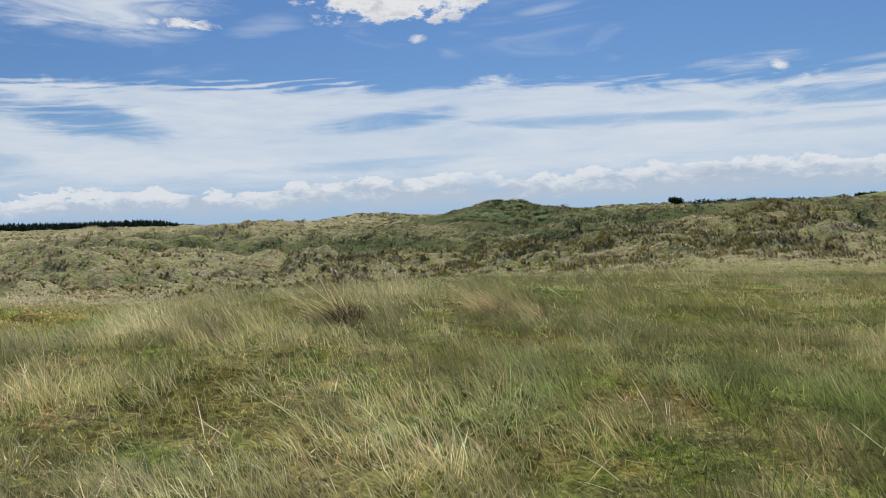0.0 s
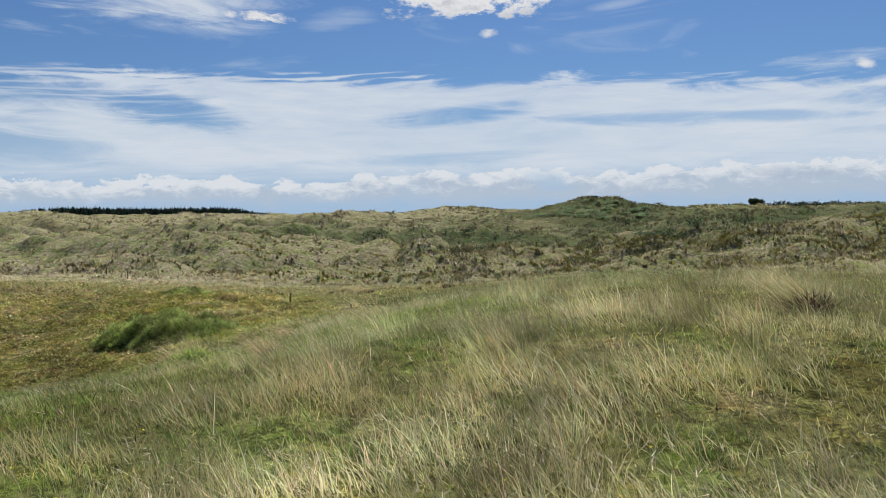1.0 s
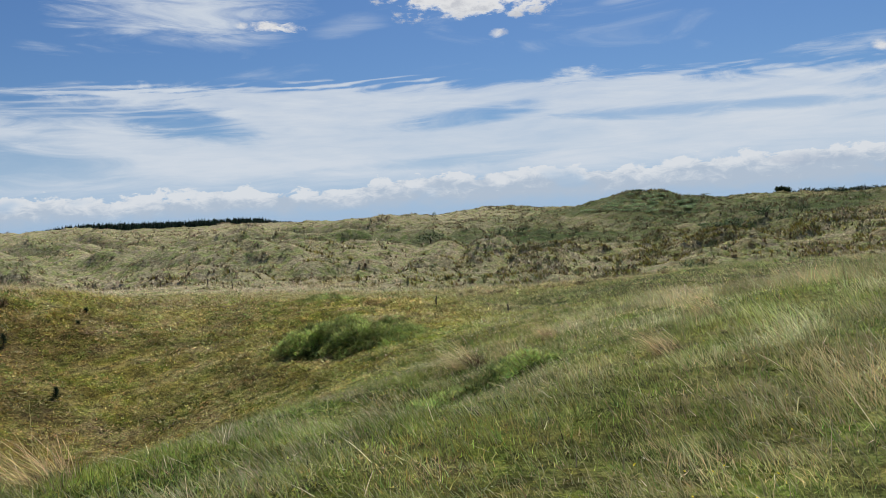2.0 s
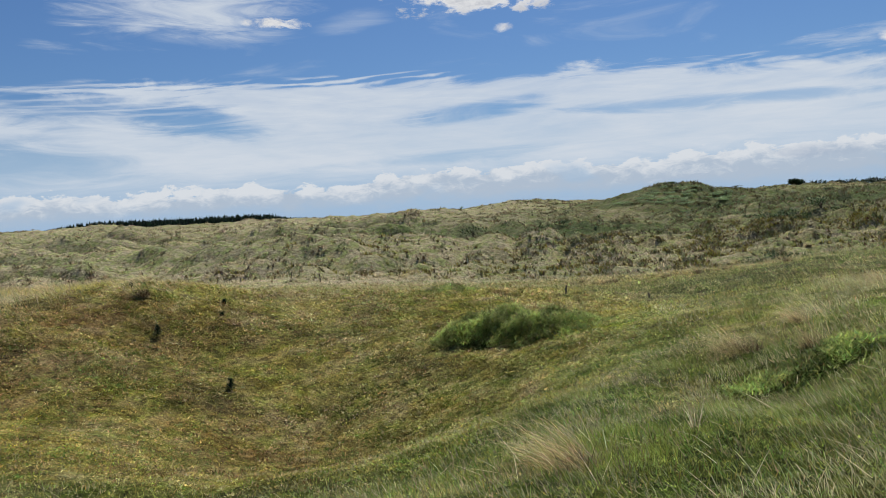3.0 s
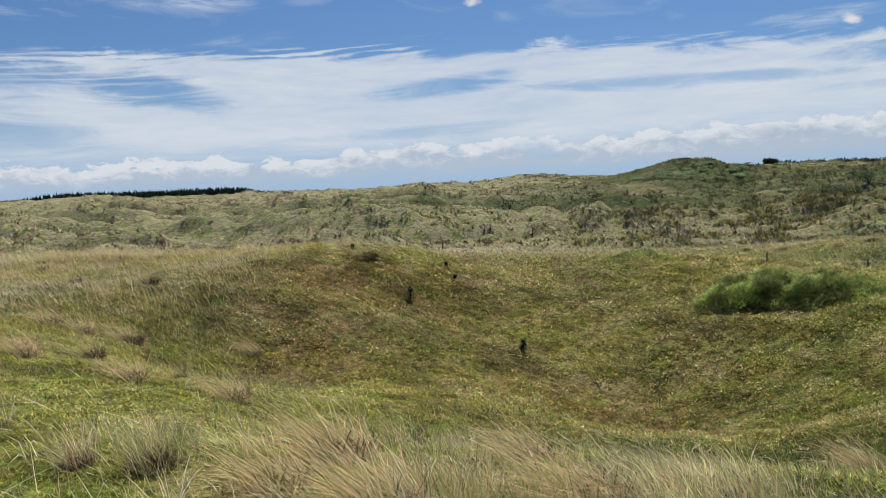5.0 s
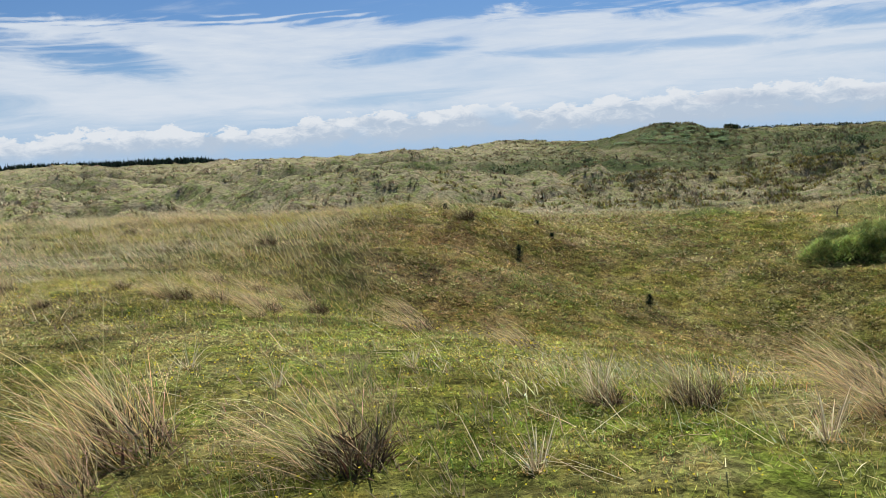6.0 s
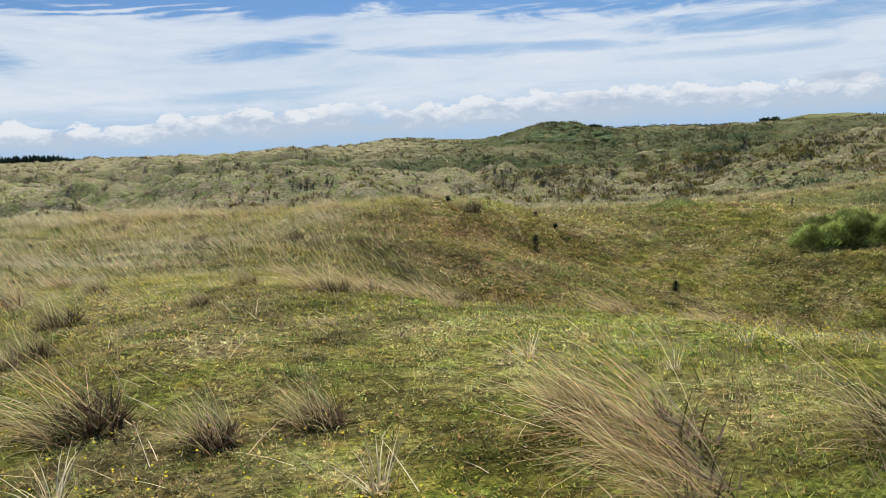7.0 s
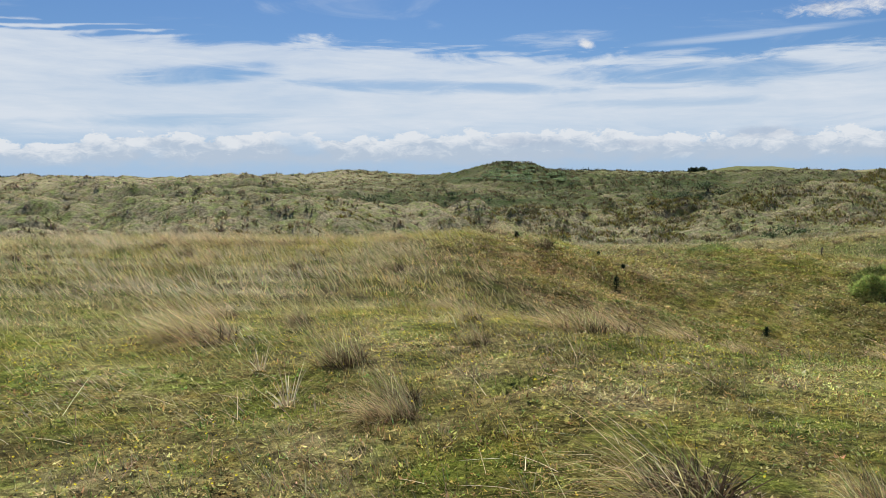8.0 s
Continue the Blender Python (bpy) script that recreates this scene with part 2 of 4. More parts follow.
MAT_GROUND = turf_material()
MAT_GRASS = material("grass_blade", attribute="veg", rough=0.6, vary=0.18, scale=1.2, fine=9.0, bump=0.0, translucent=0.85, upward=1.5)
MAT_MARRAM = material("marram_blade", attribute="veg", rough=0.6, vary=0.22, scale=0.8, fine=5.0, bump=0.0, translucent=0.45, upward=0.55)
MAT_DUNE_GRASS = material("dune_grass_blade", attribute="veg", rough=0.6, vary=0.22, scale=0.8, fine=5.0, bump=0.0, translucent=0.26, upward=1.0, lie=True)
MAT_FLOWER = material("yellow_petal", (0.72, 0.60, 0.05), rough=0.6, vary=0.15, bump=0.0, translucent=0.5)
MAT_LEAF = material("shrub_leaf", attribute="veg", rough=0.55, vary=0.3, scale=2.0, fine=12.0, bump=0.0, translucent=0.5, upward=0.6)
MAT_BARK = material("bark", (0.10, 0.075, 0.055), rough=0.9, vary=0.4, scale=8, fine=60, bump=0.6)
MAT_POST = material("weathered_post", (0.20, 0.17, 0.135), rough=0.9, vary=0.35, scale=10, fine=80, bump=0.5)


# ---- the lie of the land ----
rng = np.random.default_rng(7)
LATTICE = rng.random((256, 256))


def smooth_noise(x, y):
    xi, yi = np.floor(x).astype(int), np.floor(y).astype(int)
    u, v = x - xi, y - yi
    u, v = u * u * (3 - 2 * u), v * v * (3 - 2 * v)
    a, b = LATTICE[xi & 255, yi & 255], LATTICE[(xi + 1) & 255, yi & 255]
    c, d = LATTICE[xi & 255, (yi + 1) & 255], LATTICE[(xi + 1) & 255, (yi + 1) & 255]
    return (a + (b - a) * u) * (1 - v) + (c + (d - c) * u) * v


def fbm(x, y, size, octaves=4, gain=0.5, shift=0.0):
    """Noise between -1 and 1 whose largest lumps are about size metres across."""
    total, amp, norm = 0.0, 1.0, 0.0
    for i in range(octaves):
        f = 2.0 ** i / size
        total = total + amp * (2 * smooth_noise(x * f + 17.3 * i + shift, y * f + 9.1 * i - shift) - 1)
        norm += amp
        amp *= gain
    return total / norm


def bell(x, y, cx, cy, rx, ry, turn=0.0):
    c, s = math.cos(radians(turn)), math.sin(radians(turn))
    dx, dy = x - cx, y - cy
    return np.exp(-((dx * c + dy * s) / rx) ** 2 - ((dy * c - dx * s) / ry) ** 2)


def step(v, lo, hi):
    t = np.clip((v - lo) / (hi - lo), 0, 1)
    return t * t * (3 - 2 * t)


# hollow, banks and rims beside the path: centre, radii, height
BANKS = [
    (-20, 10, 5, 3.2, -1.02), (-22, 18, 6, 6, -3.17), (-23, 26, 6, 6, -0.64), (-31, 17, 3.5, 4, -1.35), (-17, 24, 4, 3, -0.14), (-37, 23, 6, 5, 0.28),
    (-31, 29, 5, 5, 1.15), (-12, 15, 4, 6, -0.38), (-4, 14, 7, 8, 0.86), (6, 19, 10, 11, 0.87), (2, 38, 12, 10, 0.91), (-12, 30, 5, 6, -0.57),
    (-23.5, 9.2, 4.5, 3.0, -0.45), (-27.3, 11.2, 2.6, 2.8, -0.71), (-20, 45, 12, 10, 0.15), (-62, 45, 22, 18, 1.5), (-48, 24, 8, 10, 0.84), (-27.8, 24, 3, 2.2, -0.53),
    (-17.5, 18.5, 3, 4, -0.47), (-13.8, 18.5, 3, 4, -0.09), (-20.5, 32, 5, 2.5, 0.37), (-36.4, 13.5, 3, 3, 0.25), (-12.7, 12.3, 1.5, 2.0, -0.5), (-32, 49, 8, 6, 0.45), (-40, 30, 6, 4, 0.55),
]
# dunes beyond the valley
DUNES = [
    (-28, 60, 16, 12, 0.2), (-6, 62, 12, 12, -0.99), (18, 56, 14, 12, 1.49), (17, 86, 13, 11, 0.85), (34, 80, 15, 14, 3.07), (-10, 84, 14, 10, -0.29),
    (-40, 82, 18, 14, 1.52), (-25, 105, 16, 14, -0.26), (5, 118, 18, 14, -0.23), (11, 161, 11, 11, 4.05), (26, 165, 13, 12, 0.92), (-19, 190, 11, 11, 1.55),
    (-51, 204, 15, 12, 0.36), (-63, 204, 7, 12, -1.47), (-42, 203, 6, 10, -0.38), (47, 200, 18, 14, 0.7), (150, 230, 40, 30, 1.2), (-150, 200, 40, 20, 1.0),
    (-72, 115, 24, 18, -1.92), (-105, 165, 34, 28, -1.78), (65, 140, 35, 30, 2.99), (75, 60, 30, 25, 4.19), (260, 430, 38, 50, 7.2), (330, 540, 200, 150, 2.4),
    (-18, 80, 9, 8, -0.74), (4, 86, 10, 8, -0.81), (-26, 58, 9, 6, 0.15), (0, 57, 9, 6, 0.45), (-25, 109, 9, 7, -0.58),
]
PROFILE_Y = [-1000, 8, 30, 55, 72, 90, 120, 200, 260, 500, 1500, 6000]
PROFILE_Z = [0.2, 0.0, -1.2, -2.8, -2.9, -1.5, -0.55, 2.9, 1.8, 0, -2, -6]


def height(x, y):
    """Height of the bare ground."""
    x, y = np.asarray(x, float), np.asarray(y, float)
    z = np.interp(y, PROFILE_Y, PROFILE_Z)
    for m in BANKS + DUNES:
        z = z + m[4] * bell(x, y, *m[:4])
    far = step(y + 14 * step(-x, 41, 52), 42, 75)
    z = z + 0.05 * fbm(x, y, 1.6, 3) * (1 - far) + 0.12 * fbm(x, y, 6.0, 2, shift=3.1) * (1 - far)
    z = z + far * (0.75 * fbm(x, y, 17.0, 3, shift=5.0) + (1.35 + 0.75 * (1 - step(y, 110, 160))) * np.abs(fbm(x, y * 1.3, 5.2, 3, shift=8.0)) - 0.28 - 0.16 * (1 - step(y, 110, 160)))
    z = z - 0.30 * bell(x, y, -37.2, 9.25, 0.30, 0.20) + 0.06 * bell(x, y, -37.1, 8.8, 0.5, 0.25)
    left = far * step(-x, 15, 50) * (1 - 0.7 * step(y, 165, 190))
    z = z + left * (np.sin(y / 2.7 + 5.0 * fbm(x * 0.6, y, 36.0, 2, shift=19.0)) * (0.95 + 1.5 * np.clip(fbm(x, y, 22.0, 2, shift=23.0), -0.5, 1)) + 1.8 * fbm(x * 0.5, y, 9.5, 3, shift=13.0) + 0.9 * np.abs(fbm(x * 0.7, y, 6.0, 2, shift=14.0)))
    z = z + 0.075 * np.abs(fbm(x, y, 0.9, 2, shift=17.0)) * (1 - step(y, 34, 42))
    # small scarp at the back of the hollow
    z = z - 0.22 * step(y, 30.9, 31.05) * (1 - step(y, 31.4, 34.0)) * bell(x, y, -20.2, 31.5, 2.6, 9)
    return z


# ---- what grows where ----
STRAW, STRAW_DARK = np.array((0.47, 0.405, 0.265)), np.array((0.29, 0.235, 0.13))
GREEN, GREEN_DEEP, GREEN_GREY = np.array((0.19, 0.23, 0.042)), np.array((0.075, 0.125, 0.025)), np.array((0.225, 0.255, 0.12))
OLIVE, RUSSET, BROWN = np.array((0.25, 0.215, 0.048)), np.array((0.275, 0.175, 0.065)), np.array((0.13, 0.10, 0.052))
PALE, LIME, SAND = np.array((0.40, 0.342, 0.225)), np.array((0.29, 0.285, 0.045)), np.array((0.55, 0.45, 0.31))


def regions(x, y):
    """Shares of ground cover at each place, 0 to 1."""
    r = {}
    wob = 1.6 * fbm(x, y, 7.0, 3, shift=21.0)
    edge = -12.3 - 0.10 * (y - 8) + wob
    r["bank"] = step(x, edge - 1.5, edge + 2.5) * (1 - step(y, 21 + wob, 29 + wob)) * step(x, -40, -39.9)
    d = np.sqrt(((x + 22) / 11.5) ** 2 + ((y - 24) / 12.5) ** 2) + 0.09 * wob
    r["hollow"] = (1 - step(d, 0.85, 1.1)) * step(y, 9, 13)
    r["plateau"] = (1 - step(x, -29 + wob, -25 + wob)) * (1 - step(y, 13 + wob, 19 + wob))
    r["rim"] = np.clip(bell(x, y, -40, 24, 7, 6, 20) + bell(x, y, -52, 28, 12, 7) + 0.9 * bell(x, y, -33, 33, 9, 4), 0, 1)
    lip = (1 - step(np.abs(y - 8.0 - 0.75 * (-26.0 - x) + 0.4 * wob), 0.4, 1.5)) * step(x, -35, -33) * (1 - step(x, -23.5, -21.5))
    r["sheaf"] = np.clip(0.55 * lip + 0.3 * bell(x, y, -28.4, 7.0, 1.7, 1.2) + 1.2 * bell(x, y, -25.5, 5.0, 1.7, 0.8) + 0.8 * bell(x, y, -40.5, 12.5, 2.0, 0.9), 0, 1)
    r["slope"] = np.clip(1 - r["bank"] - r["plateau"] - r["hollow"], 0, 1) * (1 - step(y, 10, 16))
    foot = 33.5 + 7 * step(-x, 22, 30) + 5 * step(x, -8, 0)
    r["far"] = step(y + 12 * step(-x, 42, 52), foot + 1.2 * wob, foot + 5 + 1.2 * wob)
    r["lush"] = np.clip(bell(x, y, 38, 120, 75, 50, 0) + bell(x, y, 12, 158, 18, 14) + 0.8 * bell(x, y, -18, 108, 14, 8), 0, 1) * r["far"]
    r["reed"] = np.maximum(np.maximum(bell(x, y, -16.85, 24.75, 2.45, 1.25, -21), bell(x, y, -11.7, 13.2, 1.35, 0.5)), np.maximum(bell(x, y, -19.7, 33.4, 1.2, 0.7), bell(x, y, -6.0, 55.0, 2.6, 1.2)))
    return r


def cover_colour(x, y):
    """Mean colour of the low growth at each place."""
    r = regions(x, y)
    n1, n2, n3 = fbm(x, y, 9.0, 3, shift=31.0), 1.35 * fbm(x, y, 1.9, 4, 0.7, shift=41.0), fbm(x, y, 28.0, 3, shift=51.0)

    def lerp(a, b, w):
        w = np.clip(w, 0, 1)[..., None]
        return a * (1 - w) + b * w

    c = lerp(np.broadcast_to(OLIVE, (*x.shape, 3)), GREEN, 0.45 + 0.6 * n1 + 0.5 * n2)
    c = lerp(c, STRAW_DARK, (0.22 + 0.6 * n2 - 0.3 * n1) * (1 - r["far"]))
    c = lerp(c, lerp(np.broadcast_to(OLIVE, c.shape), RUSSET, 0.35 + 1.4 * n2), r["hollow"] * (0.58 + 0.8 * n1 - 0.35 * step(x, -18, -13)))
    c = lerp(c, lerp(np.broadcast_to(BROWN * 1.5, c.shape), RUSSET, 0.5 + 1.2 * n1), 0.42 * step(-x, 20, 29) * r["hollow"] * step(y, 12, 16) * np.clip(0.5 + 1.3 * n2, 0, 1))
    red = bell(x, y, -31.0, 24.0, 3.6, 2.4) + bell(x, y, -23.5, 19.0, 3.0, 1.3) + bell(x, y, -30.5, 19.0, 2.0, 1.2) + 0.6 * bell(x, y, -28, 26, 2.5, 1.0) + 0.7 * bell(x, y, -27.5, 15.5, 2.2, 1.3) + 0.7 * bell(x, y, -22.0, 14.5, 1.8, 0.9)
    c = lerp(c, RUSSET * (0.92, 0.95, 1.0), red * (0.85 + 0.7 * n2))
    c = lerp(c, GREEN * 1.05, 0.6 * r["plateau"] * np.clip(0.6 + 0.8 * n1 - 0.6 * n2, 0, 1))
    c = lerp(c, LIME * 0.95, 0.38 * r["plateau"] * np.clip(0.30 + 0.9 * n2 + 0.5 * n1, 0, 1) * (1 - step(y, 14, 22)))
    c = lerp(c, GREEN * (0.62, 0.74, 0.7), r["slope"] * 0.35 + 0.85 * bell(x, y, -14.5, 16.5, 6.0, 9.0) * (0.8 + 0.8 * n2 + 0.3 * n1))
    c = lerp(c, GREEN_DEEP * 1.1, (0.0 + 0.3 * n1 + 0.3 * n2) * bell(x, y, -14.5, 14, 5, 7))
    c = lerp(c, GREEN * (1.0, 1.08, 0.9), 0.8 * r["bank"] * np.clip(0.15 + 1.6 * n2, 0, 1))
    c = lerp(c, LIME, 0.85 * bell(x, y, -14.7, 23.0, 1.1, 0.55, -21) + 0.5 * bell(x, y, -29.5, 6.6, 3.0, 0.5) + 0.4 * bell(x, y, -34, 28.5, 2.5, 0.8))
    c = lerp(c, GREEN_GREY * 0.85, 0.5 * step(y, 26, 32) * step(x, -16, -8))
    c = lerp(c, PALE, r["rim"] * 0.12 + 0.15 * r["bank"] * (0.5 + n1))
    c = lerp(c, np.array((0.17, 0.14, 0.05)), 0.25 * step(-x, 37, 40.5) * (1 - step(y, 8.5, 12)) * np.clip(0.7 + 1.2 * n2, 0, 1))
    n4 = 1.5 * fbm(x, y, 0.9, 3, 0.6, shift=45.0)
    c = lerp(c, STRAW_DARK * 0.85, (n4 - 0.15) * 0.9 * (1 - r["far"]))
    c = lerp(c, RUSSET, 0.8 * (n2 + n1) * bell(x, y, -29.5, 5.8, 2.5, 0.8))
    c = c * np.clip(1 + (0.5 + 0.1 * r["hollow"]) * n4 * (1 - r["far"]), 0.5, 1.5)[..., None]
    farc = lerp(np.broadcast_to(PALE * 1.15, c.shape), GREEN_GREY * 0.95, 0.12 + 0.7 * n3 + 0.5 * n1 + 0.15 * step(x, -40, 10))
    farc = lerp(farc, OLIVE * 1.1, 0.2 * step(x, -25, 0) + 0.4 * n2)
    farc = lerp(farc, np.array((0.105, 0.14, 0.058)), r["lush"] * (0.62 + 0.6 * n1))
    farc = lerp(farc, STRAW_DARK * 0.9, 0.45 * bell(x, y, -95, 150, 30, 14) + np.clip(0.7 * n2 - 0.15, 0, 1) * 0.5)
    farc = lerp(farc, OLIVE * 0.85, 0.65 * (1 - step(y, 40, 48)))
    c = lerp(c, farc, r["far"])
    c = lerp(c, SAND * (0.8, 0.62, 0.55), bell(x, y, -37.2, 9.1, 0.36, 0.24))
    c = lerp(c, SAND, 0.9 * bell(x, y, -97, 196, 4.0, 2.0) + 0.8 * bell(x, y, -88, 92, 3.5, 1.0) + 0.7 * bell(x, y, -66, 50, 2.6, 0.5))
    c = lerp(c, GREEN_DEEP, 0.8 * step(y, 330, 520))
    return np.clip(c, 0.01, 0.9)


def put_colours(me, colours):
    at = me.color_attributes.new("veg", "FLOAT_COLOR", "POINT")
    rgba = np.ones((len(colours), 4), np.float32)
    rgba[:, :3] = colours
    at.data.foreach_set("color", rgba.ravel())


def raw_mesh(name, verts, loops, sizes, material_, colours=None, smooth=False):
    me = bpy.data.meshes.new(name)
    me.vertices.add(len(verts))
    me.vertices.foreach_set("co", np.asarray(verts, np.float32).ravel())
    me.loops.add(len(loops))
    me.loops.foreach_set("vertex_index", np.asarray(loops, np.int32))
    sizes = np.asarray(sizes, np.int32)
    me.polygons.add(len(sizes))
    me.polygons.foreach_set("loop_start", np.concatenate(([0], np.cumsum(sizes)[:-1])).astype(np.int32))
    me.polygons.foreach_set("loop_total", sizes)
    if smooth:
        me.polygons.foreach_set("use_smooth", np.ones(len(sizes), bool))
    me.update(calc_edges=True)
    if colours is not None:
        put_colours(me, colours)
    me.materials.append(material_)
    return me


def graded(stops):
    """Coordinates from stops of (start, end, step at start, step at end)."""
    out = [stops[0][0]]
    for a, b, s0, s1 in stops:
        while out[-1] < b - 1e-6:
            k = np.clip((out[-1] - a) / (b - a), 0, 1)
            out.append(min(b, out[-1] + s0 + (s1 - s0) * k))
    return np.array(out)


def make_ground():
    xs = graded([(-4200, -260, 320, 12), (-260, -62, 3.5, 0.8), (-62, -42, 0.55, 0.32), (-42, -8, 0.3, 0.3), (-8, 20, 0.30, 0.42), (20, 180, 0.7, 3.5), (180, 4200, 12, 320)])
    ys = graded([(-400, -20, 60, 2.0), (-20, -8, 2.0, 0.6), (-8, 4, 0.5, 0.3), (4, 16, 0.2, 0.22), (16, 34, 0.23, 0.32), (34, 60, 0.34, 0.6), (60, 230, 0.65, 1.6), (230, 1200, 4, 40), (1200, 4700, 80, 300)])
    X, Y = np.meshgrid(xs, ys)
    x, y = X.ravel(), Y.ravel()
    verts = np.stack([x, y, height(x, y)], 1)
    nx, ny = len(xs), len(ys)
    i = np.arange(nx * ny).reshape(ny, nx)
    quads = np.stack([i[:-1, :-1], i[:-1, 1:], i[1:, 1:], i[1:, :-1]], -1).reshape(-1, 4)
    r = regions(x, y)
    moss = (0.50 + 0.36 * r["hollow"] + 0.40 * r["plateau"] + 0.25 * r["bank"] + 0.46 * r["far"] * (1 - 0.6 * r["lush"]))[:, None]      # bare litter is darker than moss, and shade between blades is coloured in
    me = raw_mesh("ground", verts, quads.ravel(), np.full(len(quads), 4), MAT_GROUND, cover_colour(x, y) * moss, smooth=True)
    return tagged(new("ground", me), "rolling dune grassland with short turf, moss and bare patches", "ground", kind="structure")


make_ground()


def blade_arrays(x, y, z, length, width, az, lean, bend, colour, tip=None, segs=2):
    """Tapered, bent blades of grass: verts, loops, sizes, colours."""
    n = len(x)
    t = np.stack([np.asarray(v, float) * np.ones(n) for v in (length, width, az, lean, bend)])
    length, width, az, lean, bend = t
    yaw = az + rng.normal(0, 0.9, n) + math.pi / 2
    wx, wy = np.cos(yaw), np.sin(yaw)
    rows, cols = [], []
    px, py, pz = x.copy(), y.copy(), z.copy()
    tip = colour if tip is None else tip
    for k in range(segs + 1):
        s = k / segs
        c = colour * (1 - s) + tip * s
        if k < segs:
            w = width * 0.5 * (1 - 0.65 * s)
            rows += [np.stack([px - wx * w, py - wy * w, pz], 1), np.stack([px + wx * w, py + wy * w, pz], 1)]
            cols += [c, c]
            a = lean + bend * (s + 0.5 / segs)
            px, py = px + np.cos(az) * np.sin(a) * length / segs, py + np.sin(az) * np.sin(a) * length / segs
            pz = pz + np.cos(a) * length / segs
        else:
            rows.append(np.stack([px, py, pz], 1))
            cols.append(c)
    k = len(rows)
    verts = np.stack(rows, 1).reshape(-1, 3)
    cols = np.stack(cols, 1).reshape(-1, 3)
    base = (np.arange(n) * k)[:, None]
    pattern, sizes = [], []
    for j in range(segs - 1):
        pattern += [2 * j, 2 * j + 1, 2 * j + 3, 2 * j + 2]
        sizes.append(4)
    pattern += [2 * segs - 2, 2 * segs - 1, 2 * segs]
    sizes.append(3)
    loops = (base + np.array(pattern)[None]).ravel()
    return verts, loops, np.tile(sizes, n), cols


def join_arrays(parts):
    out, shift = [[], [], [], []], 0
    for v, l, s, c in parts:
        out[0].append(v), out[1].append(l + shift), out[2].append(s), out[3].append(c)
        shift += len(v)
    return [np.concatenate(o) for o in out]


WIND = math.pi - 0.15     # the wind lays the grass over towards -x


def scatter(n, x0, x1, y0, y1, near=0.0, wedge=None):
    """Random places in a stretch of the plan; near > 0 crowds them towards y0."""
    u = rng.random(n)
    y = y0 * (y1 / y0) ** u if near else y0 + (y1 - y0) * u
    x = rng.uniform(x0, x1, n)
    if wedge is not None:
        keep = (x > -41 - wedge * y) & (x < 2 + wedge * y)
        x, y = x[keep], y[keep]
    return x, y


def pick(x, y, chance):
    keep = rng.random(len(x)) < chance
    return x[keep], y[keep]


def jitter(c, amount=0.18):
    n = len(c)
    return np.clip(c * rng.normal(1, amount, (n, 1)) * rng.normal(1, amount * 0.35, (n, 3)), 0.012, 0.8)


def mixc(a, b, w):
    w = np.clip(w, 0, 1)[:, None]
    return a * (1 - w) + b * w


def stuff(name, parts, label, category, mat=None):
    v, l, s, c = join_arrays(parts)
    me = raw_mesh(name, v, l, s, mat or MAT_GRASS, c)
    return tagged(new(name, me), label, category, kind="stuff")


# tall dry grass on the bank
x, y = scatter(1080000, -37, 22, 3.6, 36, near=1, wedge=0.62)
r = regions(x, y)
clump = fbm(x, y, 1.1, 3, shift=61.0)
x, y = pick(x, y, np.clip(r["bank"] * (0.48 + 0.8 * clump) + 0.03 * r["slope"] * step(x, -24, -21) + 0.75 * r["sheaf"] * (0.6 + clump) - 1.2 * r["reed"], 0, 1) * (1 - 0.4 * bell(x, y, -12, 6.5, 4.0, 6.5)) * (1 - 0.25 * bell(x, y, -12, 14, 4.5, 10)))
clump, patchy, swirl = fbm(x, y, 1.1, 3, shift=61.0), fbm(x, y, 4.0, 3, shift=71.0), fbm(x, y, 1.7, 2, shift=66.0)
n = len(x)
dry = np.clip(0.46 + 0.16 * bell(x, y, -4.5, 9, 4, 6) + 1.3 * patchy + 0.7 * clump - 1.0 * step(x, -1.0, 1.2) * (1 - step(y, 8, 12)) + 0.35 * bell(x, y, -6.0, 5.5, 2.2, 2.5) - 0.15 * bell(x, y, -11, 9, 4.5, 8) + 0.9 * regions(x, y)["sheaf"] + rng.normal(0, 0.25, n), 0, 1)
col = mixc(jitter(mixc(GREEN * (0.88 - 0.25 * step(x, -1.0, 1.2))[:, None], np.tile(GREEN_GREY, (n, 1)), 0.4 + 1.5 * swirl), 0.3), jitter(mixc(np.tile(STRAW_DARK, (n, 1)), np.tile(STRAW * 1.15, (n, 1)), 0.68 + 1.6 * swirl - 0.5 * step(x, -3, 2) + 0.4 * bell(x, y, -6.0, 5.5, 2.2, 2.5)), 0.3), dry)
rusty = (fbm(x, y, 2.6, 3, shift=67.0) > 0.12) & (rng.random(n) < 0.55)
shore = step(x, -6.0, -2.5) * step(y, 6.5, 9.5)
col = mixc(col, jitter(mixc(np.tile(OLIVE * 0.62, (n, 1)), np.tile(STRAW_DARK * 0.72, (n, 1)), 0.5 + 2.0 * swirl), 0.3), 0.72 * shore * (rng.random(n) < 0.85))
col = np.where(rusty[:, None] & (rng.random(n) > 0.6 * shore)[:, None], jitter(np.tile((0.33, 0.25, 0.145), (n, 1)), 0.25), col)
# noise puts lit tufts and dark gaps into the blade colour
col = col * (0.93, 0.97, 0.92) * np.clip(0.95 + 1.5 * fbm(x, y, 0.6, 3, 0.6, shift=64.0) - 0.12 * step(x, -9, -3), 0.4, 1.6)[:, None]
